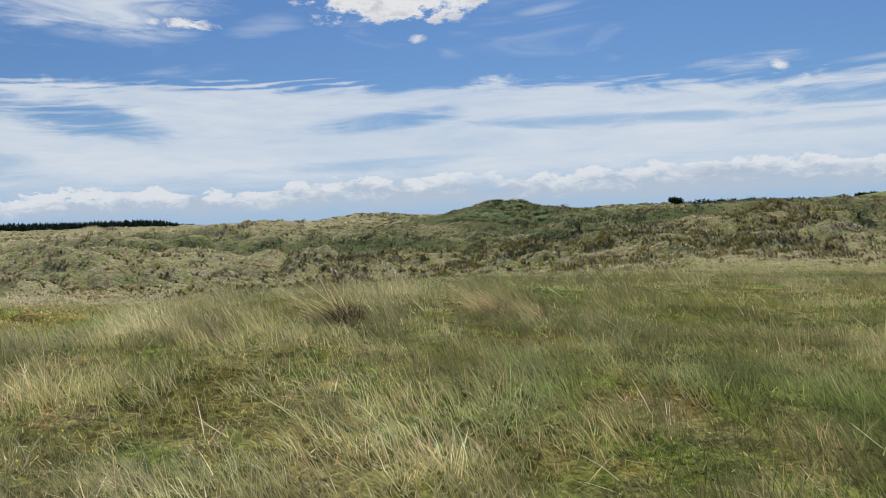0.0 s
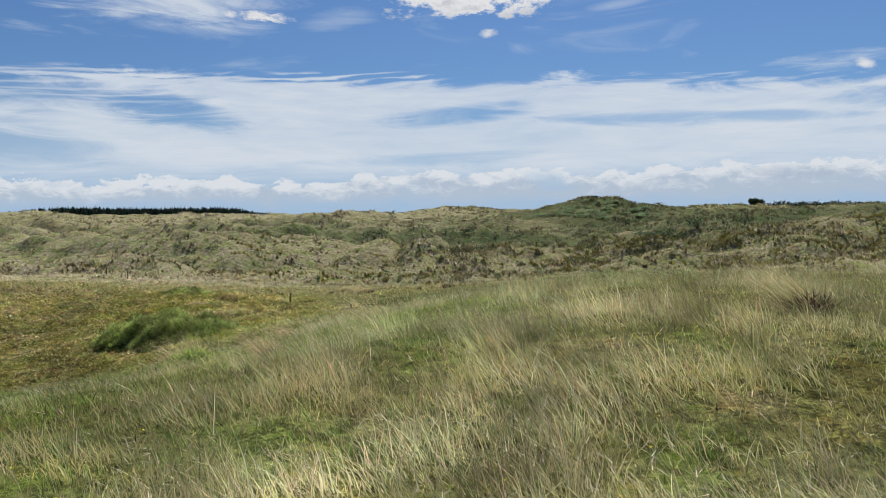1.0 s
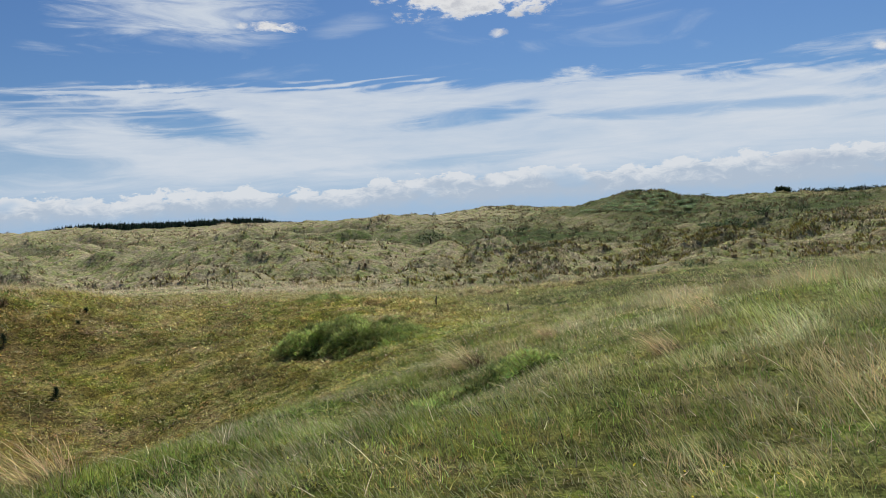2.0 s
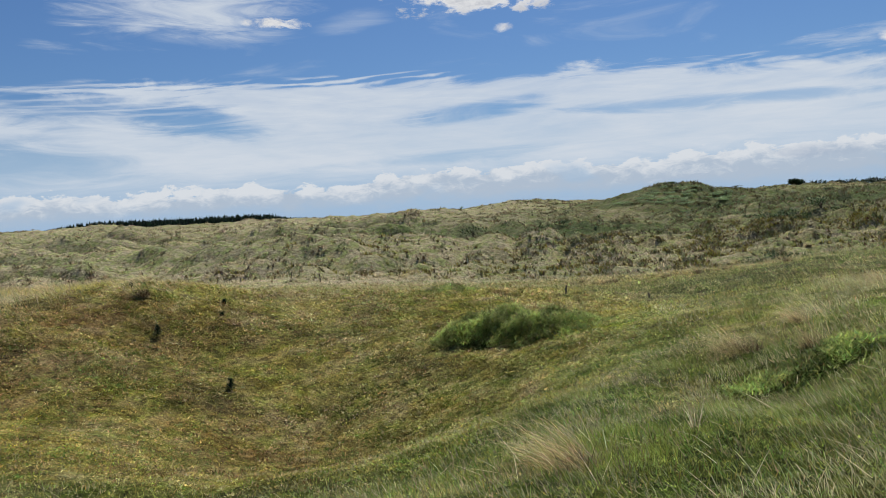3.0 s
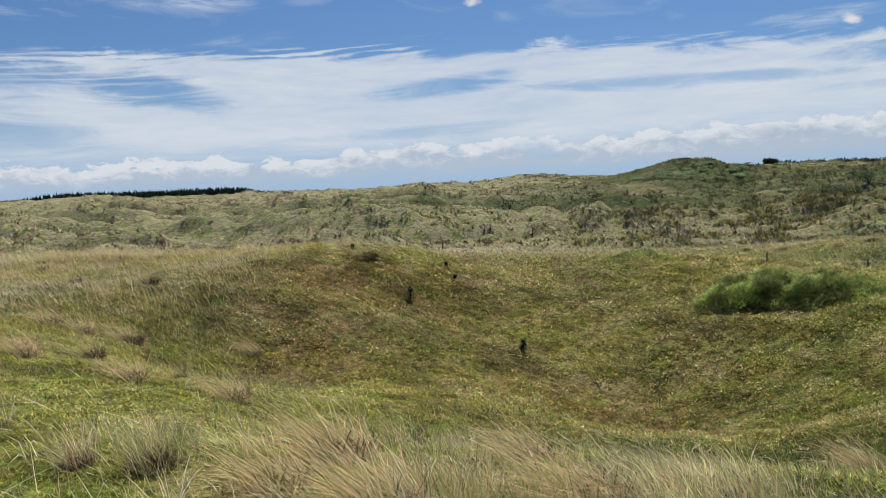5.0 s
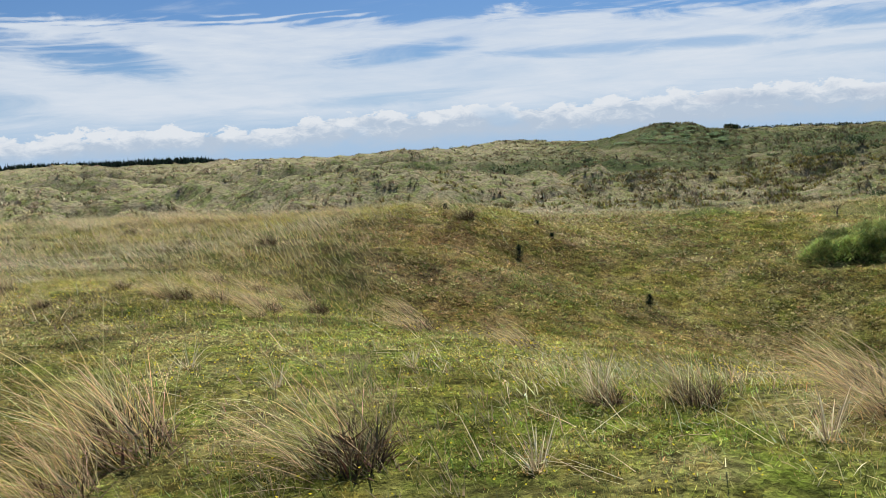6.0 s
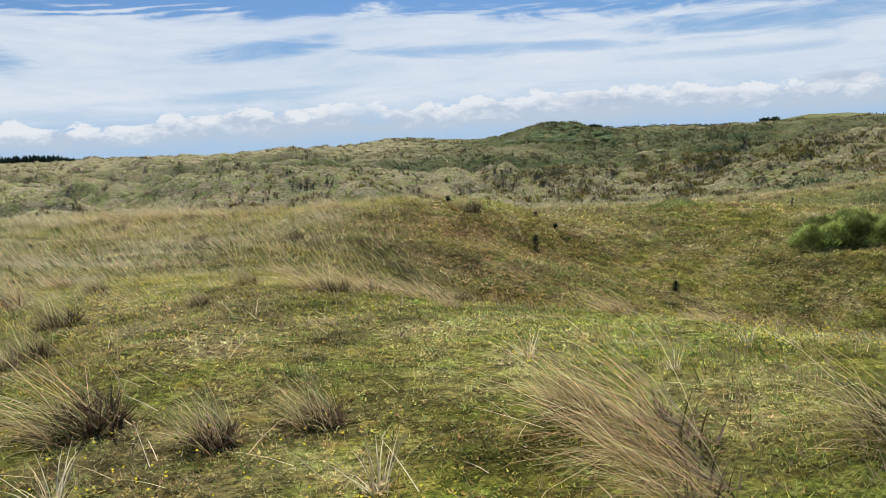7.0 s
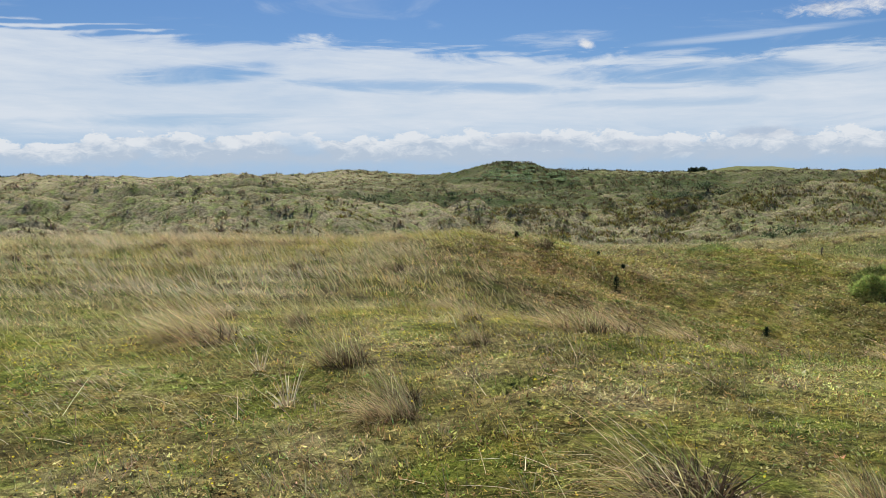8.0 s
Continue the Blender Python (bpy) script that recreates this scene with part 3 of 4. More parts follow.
tall = (0.14 + 0.07 * bell(x, y, -4.5, 8, 4, 6) + 0.34 * np.clip(0.45 + 1.3 * clump, 0, 1)) * rng.uniform(0.35, 1.35, n) * (0.55 + 0.42 * step(x, -11, -6)) + 0.18 * bell(x, y, -25.5, 5.0, 1.7, 0.8) + 0.10 * step(-x, 20, 22)
# roots greener, and darkened in colour for depth between the blades
blades = blade_arrays(x, y, height(x, y) - 0.02, tall, np.where(rng.random(n) < 0.22, rng.uniform(0.007, 0.011, n), rng.uniform(0.0035, 0.007, n)) * (0.8 + y * 0.035), WIND + 1.8 * swirl + rng.normal(0, 0.95, n), rng.uniform(0.0, 0.9, n), rng.uniform(0.3, 1.8, n), mixc(col, np.tile((0.17, 0.185, 0.06), (n, 1)), np.full(n, 0.4)), col)
ripe = (rng.random(n) < 0.07 * dry * (1 - 0.75 * shore)) & (tall > 0.22)
tip, shaft = blades[0][4::5][ripe], (blades[0][4::5] - blades[0][2::5])[ripe]
m = len(tip)
heads = [blade_arrays(tip[:, 0] - 0.25 * shaft[:, 0] * k, tip[:, 1] - 0.25 * shaft[:, 1] * k, tip[:, 2] - 0.25 * shaft[:, 2] * k, rng.uniform(0.05, 0.11, m), rng.uniform(0.007, 0.012, m), np.arctan2(shaft[:, 1], shaft[:, 0]) + rng.normal(0, 0.5, m), rng.uniform(0.6, 1.5, m), 0.5, jitter(np.tile(np.array((0.40, 0.37, 0.26)), (m, 1)), 0.2), segs=1) for k in (0, 1)]
stuff("tall_grass", [blades] + heads,
      "tall dry straw-coloured grass bent over by the wind", "grass")

# short turf close to the path and in the hollow
x, y = scatter(900000, -62, 14, 3.8, 46, near=1, wedge=0.62)
r = regions(x, y)
x, y = pick(x, y, np.clip(0.95 - 0.5 * r["bank"] - 0.6 * r["reed"], 0, 1) * np.clip(0.6 + 1.4 * fbm(x, y, 0.7, 3, shift=81.0), 0.08, 1))
n = len(x)
r = regions(x, y)
base = cover_colour(x, y)
dry = np.clip(0.16 + 0.9 * fbm(x, y, 1.3, 3, shift=91.0) + 0.05 * r["rim"] - 0.6 * bell(x, y, -14.5, 11, 6, 7) - 0.08 * r["hollow"], 0, 1)
col = mixc(jitter(base * (1.22 - 0.1 * r["hollow"] + 0.12 * r["plateau"] - 0.45 * bell(x, y, -14.5, 11, 6, 8))[:, None], 0.46), jitter(mixc(np.tile(STRAW * 0.95, (n, 1)), np.tile(STRAW_DARK, (n, 1)), 0.8 * r["hollow"]), 0.25), dry * (rng.random(n) < 0.7))
tall = (0.045 + 0.09 * rng.random(n) ** 2 + 0.10 * r["rim"] * rng.random(n) + 0.06 * r["slope"] * rng.random(n)) * (1 - 0.45 * r["hollow"]) * (1 - 0.35 * r["plateau"] * (1 - r["rim"]))
stuff("turf_grass", [blade_arrays(x, y, height(x, y) - 0.01, tall, rng.uniform(0.006, 0.012, n) * (0.75 + y * 0.065) * (1 + 0.6 * r["hollow"]), rng.uniform(0, 2 * math.pi, n), rng.uniform(0.1, 1.2, n), rng.uniform(0.0, 0.6, n), col, segs=1)],
      "short green and brown turf with moss between dry stalks", "grass")

# small leaves and moss tips lying in the turf
x, y = scatter(210000, -50, -9, 5, 42, near=1, wedge=0.62)
r = regions(x, y)
x, y = pick(x, y, np.clip(r["hollow"] + 0.7 * r["plateau"] + 0.35 * r["slope"] - r["reed"], 0, 1) * np.clip(0.45 + 1.2 * fbm(x, y, 1.1, 3, shift=83.0), 0.1, 1))
n = len(x)
kind = rng.random(n) + 0.5 * fbm(x, y, 3.0, 2, shift=84.0)
col = np.where((kind < 0.30)[:, None], LIME * 1.15, np.where((kind < 0.55)[:, None], np.array((0.35, 0.30, 0.075)), np.where((kind < 0.75)[:, None], RUSSET * 0.55, np.where((kind < 0.9)[:, None], GREEN_DEEP * 0.8, STRAW))))
stuff("turf_leaves", [blade_arrays(x, y, height(x, y) + rng.uniform(0.0, 0.05, n), rng.uniform(0.018, 0.05, n) * (0.25 + 0.055 * y), rng.uniform(0.012, 0.026, n) * (0.25 + 0.055 * y), rng.uniform(0, 2 * math.pi, n), rng.uniform(0.5, 1.6, n), 0.2, jitter(col, 0.25), segs=1)],
      "small yellow-green and russet leaves lying in the short turf", "leaves")

# low tufts that break the turf
x, y = scatter(34000, -62, 14, 4.2, 48, near=1, wedge=0.62)
r = regions(x, y)
x, y = pick(x, y, np.clip(0.9 - 0.8 * r["reed"], 0, 1) * np.clip(0.35 + 1.6 * fbm(x, y, 2.6, 3, shift=86.0), 0.05, 1))
n = len(x)
r = regions(x, y)
kind = rng.random(n) + 0.25 * r["plateau"]
col = np.where((kind < 0.36)[:, None], GREEN_DEEP * 1.35, np.where((kind < 0.75)[:, None], cover_colour(x, y), STRAW_DARK * 1.1))
parts = []
for k in range(9):
    a = rng.uniform(0, 2 * math.pi, n)
    rad = rng.uniform(0, 0.07, n) * (0.8 + 0.03 * y)
    bx, by = x + np.cos(a) * rad, y + np.sin(a) * rad
    parts.append(blade_arrays(bx, by, height(bx, by) - 0.02, rng.uniform(0.10, 0.24, n) * (1 - 0.25 * r["hollow"]) * (1 + 0.7 * r["rim"]), rng.uniform(0.006, 0.012, n) * (0.8 + y * 0.04), np.arctan2(np.sin(a) * 0.6 + 0.1, np.cos(a) * 0.6 - 0.5), rng.uniform(0.1, 0.8, n), 0.5, jitter(col, 0.25), segs=1))
stuff("turf_tufts", parts, "small tufts of rush and coarse grass in the turf", "grass", MAT_MARRAM)

# mid-height grass over the valley floor and the rims
x, y = scatter(330000, -110, 70, 19, 62, wedge=0.62)
r = regions(x, y)
x, y = pick(x, y, np.clip(1 - 1.2 * r["hollow"] - 0.9 * r["bank"] - r["reed"] + r["rim"], 0.0, 1) * np.clip(0.5 + 1.6 * fbm(x, y, 1.6, 3, shift=101.0) + 0.5 * r["rim"], 0.05, 1))
n = len(x)
r = regions(x, y)
col = mixc(jitter(cover_colour(x, y) * 1.1, 0.3), jitter(np.tile(PALE * 0.95, (n, 1)), 0.25), np.clip(0.14 + 0.5 * r["rim"] + rng.normal(0, 0.25, n), 0, 1))
stuff("valley_grass", [blade_arrays(x, y, height(x, y) - 0.02, rng.uniform(0.12, 0.36, n) + 0.3 * r["rim"] * rng.random(n), rng.uniform(0.012, 0.026, n), WIND + rng.normal(0, 0.7, n), rng.uniform(0.1, 0.8, n), rng.uniform(0.1, 0.8, n), col, segs=1)],
      "pale windswept grass on the valley floor", "grass")

def lie_of(x, y):
    """Slope of the ground under a clump, which its sward follows."""
    gx, gy = height(x + 0.7, y) - height(x - 0.7, y), height(x, y + 0.7) - height(x, y - 0.7)
    v = np.stack([-gx / 1.4, -gy / 1.4, np.ones(len(x))], 1)
    return v / np.linalg.norm(v, axis=1, keepdims=True)


def domed(lie, a, u, weight=2.5, tip=0.95):
    """The rounded face that a blade shows, set at share u of the radius and bearing a of its clump: three corners a blade."""
    u = u * np.ones(len(a))
    v = tip * lie + np.stack([np.cos(a) * u, np.sin(a) * u, 0.25 + 0.6 * (1 - u)], 1)
    return np.repeat(weight * v / np.linalg.norm(v, axis=1, keepdims=True), 3, axis=0)


def put_lie(ob, lies):
    ob.data.attributes.new("lie", "FLOAT_VECTOR", "POINT").data.foreach_set("vector", np.concatenate(lies).astype(np.float32).ravel())


# marram over the far dunes: domed clumps with shaded flanks, open ground between
x, y = scatter(150000, -330, 210, 30, 238, near=1, wedge=0.66)
r = regions(x, y)
x, y = pick(x, y, np.clip(0.10 + 1.9 * np.abs(fbm(x, y * 1.3, 5.2, 3, shift=8.0)) + 0.25 * step(y, 110, 180), 0.06, 1) * r["far"] * (1 - 0.4 * step(-x, 8, 30)))
n = len(x)
r = regions(x, y)
lie = lie_of(x, y)
lies = []
big = np.clip(0.55 + 0.5 * fbm(x, y, 13.0, 3, shift=121.0) + 0.25 * step(y, 80, 130) - 0.2 * bell(x, y, -2, 68, 22, 14) - 0.30 * (1 - step(y, 44, 66)), 0.22, 1.4) * rng.uniform(0.55, 1.4, n)
tone, warm = fbm(x, y, 4.0, 3, shift=131.0), fbm(x, y, 26.0, 3, shift=51.0)
col = mixc(np.tile(PALE * (1.25, 1.2, 1.08), (n, 1)), np.tile(GREEN_GREY * (1.1, 1.06, 0.9), (n, 1)), 0.18 + 0.9 * warm + 0.8 * tone + 0.32 * step(x, -30, 20))
heathy = fbm(x * 0.6, y, 15.0, 3, shift=135.0)
col = mixc(col, np.tile((0.25, 0.185, 0.10), (n, 1)), 3.2 * (heathy - 0.10) * step(-x, 10, 40))
col = mixc(col, np.tile(PALE * 1.25, (n, 1)), 3.2 * (-heathy - 0.12) * step(-x, 10, 40))
col = mixc(col, np.tile((0.19, 0.23, 0.105), (n, 1)), r["lush"] * 0.85 - 0.35 * bell(x, y, 12, 156, 16, 12) + 0.25 * tone)
dice = rng.random(n)
col = mixc(col, np.tile(GREEN_DEEP, (n, 1)), np.where(dice < 0.01 + 0.03 * step(x, -40, 0) + 0.07 * r["lush"], 0.8, 0.0))
col = mixc(col, np.tile(OLIVE * 0.62, (n, 1)), np.where(dice > 0.96 - 0.06 * step(x, -40, -5), 0.6, 0.0))
col = jitter(col * 1.12, 0.26)
parts = []
for k in range(14):
    a = rng.uniform(0, 2 * math.pi, n)
    u = math.sqrt((k + 0.5) / 14)
    rad = 0.62 * u * big
    bx, by = x + np.cos(a) * rad, y + np.sin(a) * rad
    lean_x, lean_y = np.cos(a) * u - 0.5, np.sin(a) * u + 0.05
    long = big * (0.56 - 0.22 * u) * (1 - 0.15 * step(-x, 0, 30)) * rng.uniform(0.7, 1.2, n)
    parts.append(blade_arrays(bx, by, height(bx, by) - 0.05, long, 0.10 * big * (0.6 + y * 0.006), np.arctan2(lean_y, lean_x), 0.15 + 0.75 * u * rng.uniform(0.6, 1.3, n), 0.35, jitter(col, 0.14), segs=1))
    lies.append(domed(lie, a, u))
xx, yy = x, y
x, y = scatter(38000, -50, 48, 46, 98)
x, y = pick(x, y, np.clip(0.25 + 1.7 * fbm(x, y, 3.4, 3, shift=123.0), 0.04, 0.9) * regions(x, y)["far"] * (0.25 + 0.75 * step(x, -26, -4)))
n2 = len(x)
lie2 = lie_of(x, y)
small = rng.uniform(0.4, 1.0, n2) * (0.55 + 0.45 * step(y, 48, 62))
dice = rng.random(n2) + 0.4 * fbm(x, y, 8.0, 2, shift=124.0)
c2 = np.where((dice < 0.22)[:, None], OLIVE * 0.95, np.where((dice < 0.42)[:, None], GREEN_GREY * 0.9, np.where((dice < 0.7)[:, None], OLIVE * 1.05, PALE * 1.15)))
for k in range(9):
    a = rng.uniform(0, 2 * math.pi, n2)
    rad = rng.uniform(0, 0.38, n2) * small
    bx, by = x + np.cos(a) * rad, y + np.sin(a) * rad
    parts.append(blade_arrays(bx, by, height(bx, by) - 0.04, small * rng.uniform(0.3, 0.65, n2), 0.13 * small, np.arctan2(np.sin(a) * 0.6, np.cos(a) * 0.6 - 0.5), rng.uniform(0.1, 0.8, n2), 0.4, jitter(c2, 0.22), segs=1))
    lies.append(domed(lie2, a, np.clip(rad / (0.38 * small), 0, 1)))
# dark blade on the near side of each small clump paints its shaded front
parts.append(blade_arrays(x, y - 0.15 * small, height(x, y - 0.15 * small) - 0.03, 0.4 * small, 0.4 * small, rng.uniform(0, 6.28, n2), 0.3, 0.3, jitter(np.tile(BROWN * 1.3, (n2, 1)), 0.3), segs=1))
lies.append(domed(lie2, np.full(n2, -1.57), 0.8))
x, y = xx, yy
for k in range(5):      # brown litter blades under each clump, dark in place of its own shade
    a = rng.uniform(0, 2 * math.pi, n)
    bx, by = x + 0.3 * big * np.cos(a), y + 0.3 * big * np.sin(a)
    parts.append(blade_arrays(bx, by, height(bx, by) - 0.05, 0.42 * big, 0.26 * big, a, rng.uniform(0.1, 0.7, n), 0.3, jitter(mixc(np.tile(BROWN * 1.35, (n, 1)), np.tile(STRAW_DARK * 0.85, (n, 1)), step(-x, 0, 40)), 0.3), segs=1))
    lies.append(domed(lie, a, 0.9))
dune_grass = stuff("marram_grass", parts, "grey-green marram clumps covering the dunes", "marram grass", MAT_DUNE_GRASS)
put_lie(dune_grass, lies)

def meadow(x, y):
    """Where soft straw grass closes over the turf, round the head of the hollow."""
    return np.clip(bell(x, y, -44, 19, 9.5, 7.5) + bell(x, y, -36.0, 14.8, 4.0, 2.2) + 0.8 * bell(x, y, -34, 30.5, 5, 2.5) + 0.9 * bell(x, y, -43, 31, 8, 4.5), 0, 1)


# cushions of moss, creeping willow and rush that make up the short turf
x, y = scatter(280000, -58, -8, 4.6, 44, near=1, wedge=0.60)
r = regions(x, y)
x, y = pick(x, y, np.clip(r["hollow"] + 0.55 * r["plateau"] * (1 - 0.85 * meadow(x, y)) + 0.45 * r["slope"] + 0.12 - r["reed"] - r["bank"] - 0.5 * meadow(x, y), 0, 1) * np.clip(0.62 + 1.5 * fbm(x, y, 0.9, 3, shift=88.0), 0.08, 1))
n = len(x)
r = regions(x, y)
lie = lie_of(x, y)
kind = rng.random(n) + 0.55 * fbm(x, y, 3.6, 3, shift=89.0)
col = cover_colour(x, y) * 1.55
low = 0.25 * r["plateau"]
kind = np.where(kind > 0.5, kind - low, kind + 0.5 * low)
col = np.where((kind < 0.16)[:, None], GREEN_DEEP * 1.5, np.where((kind < 0.34)[:, None], RUSSET * 0.8, np.where((kind > 0.86)[:, None], np.array((0.34, 0.29, 0.14)), np.where((kind > 0.74)[:, None], LIME * 0.85, col))))
col = jitter(mixc(cover_colour(x, y) * 1.55, col, 0.85 - 0.55 * step(x, -21, -15)), 0.26)
big = rng.uniform(0.4, 1.25, n) ** 1.3 * (0.17 + 0.032 * y)
parts, lies = [], []
for k in range(5):
    a = rng.uniform(0, 2 * math.pi, n)
    u = math.sqrt((k + 0.4) / 5)
    bx, by = x + np.cos(a) * 0.13 * u * big, y + np.sin(a) * 0.13 * u * big
    parts.append(blade_arrays(bx, by, height(bx, by) + 0.07 * (1 - u * u) * big, rng.uniform(0.05, 0.11, n) * big, rng.uniform(0.03, 0.06, n) * big, a, rng.uniform(0.25, 1.0, n) + 0.4 * u, 0.4, jitter(col, 0.16), segs=1))
    lies.append(domed(lie, a, u, 1.7))
cushions = stuff("turf_cushions", parts, "low cushions of moss and creeping willow in the turf", "moss", MAT_DUNE_GRASS)
put_lie(cushions, lies)

# dark rushy tufts standing out of the hollow's turf
x, y = scatter(5200, -36, -11, 11, 36)
r = regions(x, y)
x, y = pick(x, y, np.clip(r["hollow"] * (0.25 + 0.75 * bell(x, y, -17, 20, 5, 7)) * (0.35 + 2.2 * fbm(x, y, 3.2, 3, shift=191.0)) - r["reed"], 0, 1))
n = len(x)
lie = lie_of(x, y)
big = rng.uniform(0.5, 1.3, n)
kind = rng.random(n)
col = jitter(np.where((kind < 0.45)[:, None], GREEN_DEEP * 1.25, np.where((kind < 0.8)[:, None], RUSSET * 0.6, OLIVE * 0.8)), 0.25)
parts, lies = [], []
for k in range(26):
    a = rng.uniform(0, 2 * math.pi, n)
    u = math.sqrt((k + 0.5) / 26)
    bx, by = x + np.cos(a) * 0.17 * u * big, y + np.sin(a) * 0.13 * u * big
    parts.append(blade_arrays(bx, by, height(bx, by) - 0.02, big * rng.uniform(0.12, 0.26, n) * (1.1 - 0.5 * u), rng.uniform(0.014, 0.028, n), a, 0.1 + 0.8 * u * rng.uniform(0.6, 1.2, n), 0.4, jitter(col, 0.2), segs=1))
    lies.append(domed(lie, a, u))
put_lie(stuff("rush_tufts", parts, "dark tufts of rush and dead herb in the hollow", "rushes", MAT_DUNE_GRASS), lies)

# soft green grass on the slope between the bank and the hollow
x, y = scatter(260000, -22, -7, 4.2, 27, near=1)
x, y = pick(x, y, np.clip(1.15 * bell(x, y, -13.6, 12.5, 3.2, 9.5) * np.clip(0.6 + 1.3 * fbm(x, y, 1.2, 3, shift=171.0), 0.1, 1) - regions(x, y)["reed"], 0, 1))
n = len(x)
swirl = fbm(x, y, 1.5, 2, shift=66.0)
col = jitter(mixc(np.tile(GREEN * 0.66, (n, 1)), np.tile(GREEN_GREY * 0.8, (n, 1)), 0.4 + 1.4 * swirl), 0.3) * np.clip(0.92 + 1.5 * fbm(x, y, 0.8, 3, 0.6, shift=175.0), 0.45, 1.5)[:, None]
col = mixc(col, jitter(np.tile(STRAW * 0.9, (n, 1)), 0.2), np.where(rng.random(n) < 0.24 + 0.6 * swirl, 0.75, 0.0))
stuff("slope_grass", [blade_arrays(x, y, height(x, y) - 0.02, rng.uniform(0.08, 0.28, n), rng.uniform(0.003, 0.006, n) * (0.8 + y * 0.04), WIND + 2.0 * swirl + rng.normal(0, 0.6, n), rng.uniform(0.1, 0.8, n), rng.uniform(0.3, 1.3, n), col, segs=2)],
      "soft green grass combed by wind on the slope", "grass")

# soft straw and olive grass round the head of the hollow
x, y = scatter(300000, -70, -28, 9, 40, wedge=0.62)
x, y = pick(x, y, np.clip(1.3 * meadow(x, y) * np.clip(0.7 + 1.0 * fbm(x, y, 1.4, 3, shift=181.0), 0.2, 1), 0, 1))
n = len(x)
swirl = fbm(x, y, 2.2, 3, shift=186.0)
col = jitter(mixc(np.tile(OLIVE * 1.4, (n, 1)), np.tile(STRAW * 0.98, (n, 1)), 0.36 + 1.6 * swirl), 0.25)
stuff("meadow_grass", [blade_arrays(x, y, height(x, y) - 0.02, (rng.uniform(0.10, 0.26, n) + 0.25 * np.clip(swirl, 0, 1)) * (1 + 0.9 * step(y, 23, 28)), rng.uniform(0.004, 0.008, n) * (0.7 + y * 0.05), WIND + 0.8 * swirl + rng.normal(0, 0.45, n), rng.uniform(0.2, 0.9, n), rng.uniform(0.3, 1.2, n), col * 0.92, col, segs=1)],
      "soft straw and olive grass combed over by the wind", "grass")

# bleached stalks lying over the turf
x, y = scatter(7000, -56, 6, 4.2, 24, near=1, wedge=0.62)
r = regions(x, y)
x, y = pick(x, y, np.clip(0.8 * r["plateau"] + 0.5 * r["bank"] + 0.35 * r["slope"] - r["hollow"], 0, 1) * np.clip(0.3 + 1.6 * fbm(x, y, 1.6, 2, shift=96.0), 0.05, 1))
n = len(x)
stuff("dry_stalks", [blade_arrays(x, y, height(x, y) + 0.02, rng.uniform(0.2, 0.6, n), rng.uniform(0.005, 0.010, n), WIND + rng.normal(0, 0.9, n), rng.uniform(0.8, 1.4, n), rng.uniform(0.0, 0.5, n), jitter(np.tile((0.58, 0.51, 0.34), (n, 1)), 0.15), segs=3)],
      "long bleached stalks bent down over the turf", "dry grass")

# yellow flowers in the turf
x, y = scatter(60000, -52, 4, 4.0, 34, near=1, wedge=0.62)
r = regions(x, y)
x, y = pick(x, y, np.clip(0.55 * r["plateau"] + 0.12 * r["hollow"] + 0.06 * r["bank"] + 1.2 * bell(x, y, -29.5, 6.8, 4, 0.7) + 1.5 * bell(x, y, -14.7, 23.0, 1.1, 0.55, -21), 0, 1) * np.clip(0.15 + 1.8 * fbm(x, y, 2.5, 2, shift=141.0), 0.02, 1))
n = len(x)
z = height(x, y) + rng.uniform(0.07, 0.16, n)
size = rng.uniform(0.006, 0.012, n) * (0.85 + 0.02 * y)
ring = [(math.cos(k * 2 * math.pi / 5), math.sin(k * 2 * math.pi / 5)) for k in range(5)]
tx, ty = rng.normal(0, 0.35, n), rng.normal(0, 0.35, n)
v = np.stack([np.stack([x + c * size, y + s * size, z + (c * tx + s * ty) * size + 0.004], 1) for c, s in ring] + [np.stack([x, y, z - 0.004], 1)], 1).reshape(-1, 3)
l = ((np.arange(n) * 6)[:, None] + np.array([q for k in range(5) for q in (k, (k + 1) % 5, 5)])[None]).ravel()
stuff("wild_flowers", [(v, l, np.full(5 * n, 3), np.tile((0.7, 0.5, 0.03), (len(v), 1)))], "small yellow flowers scattered through the short turf", "flowers", MAT_FLOWER)

# rank green herbs in the hollow
spots = [scatter(190000, -21.5, -12, 21, 28.5), scatter(14000, -22.5, -17, 31.5, 35.5), scatter(5000, -11, -1, 52, 58), scatter(42000, -14.5, -9, 11.5, 15)]
x, y = np.concatenate([p[0] for p in spots]), np.concatenate([p[1] for p in spots])
x, y = pick(x, y, np.clip((regions(x, y)["reed"] - 0.22 + 0.25 * fbm(x, y, 1.0, 2, shift=151.0)) * 3.0, 0, 1))
n = len(x)
hump = (0.42 + 0.66 * step(y, 15, 20)) * np.clip((regions(x, y)["reed"] - 0.18) * 1.7, 0.03, 1) ** 0.8 * (0.72 - 0.45 * step(y, 29, 31)) * np.clip(0.85 + 1.1 * fbm(x, y, 0.7, 3, shift=161.0), 0.25, 1.4)
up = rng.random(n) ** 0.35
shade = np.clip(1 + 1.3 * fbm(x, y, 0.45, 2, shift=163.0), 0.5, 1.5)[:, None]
# deeper green low down, paler tops: shade inside the patch put into colour
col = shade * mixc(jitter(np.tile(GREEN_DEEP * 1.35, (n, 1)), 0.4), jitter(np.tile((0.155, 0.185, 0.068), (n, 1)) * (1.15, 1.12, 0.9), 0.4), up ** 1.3)
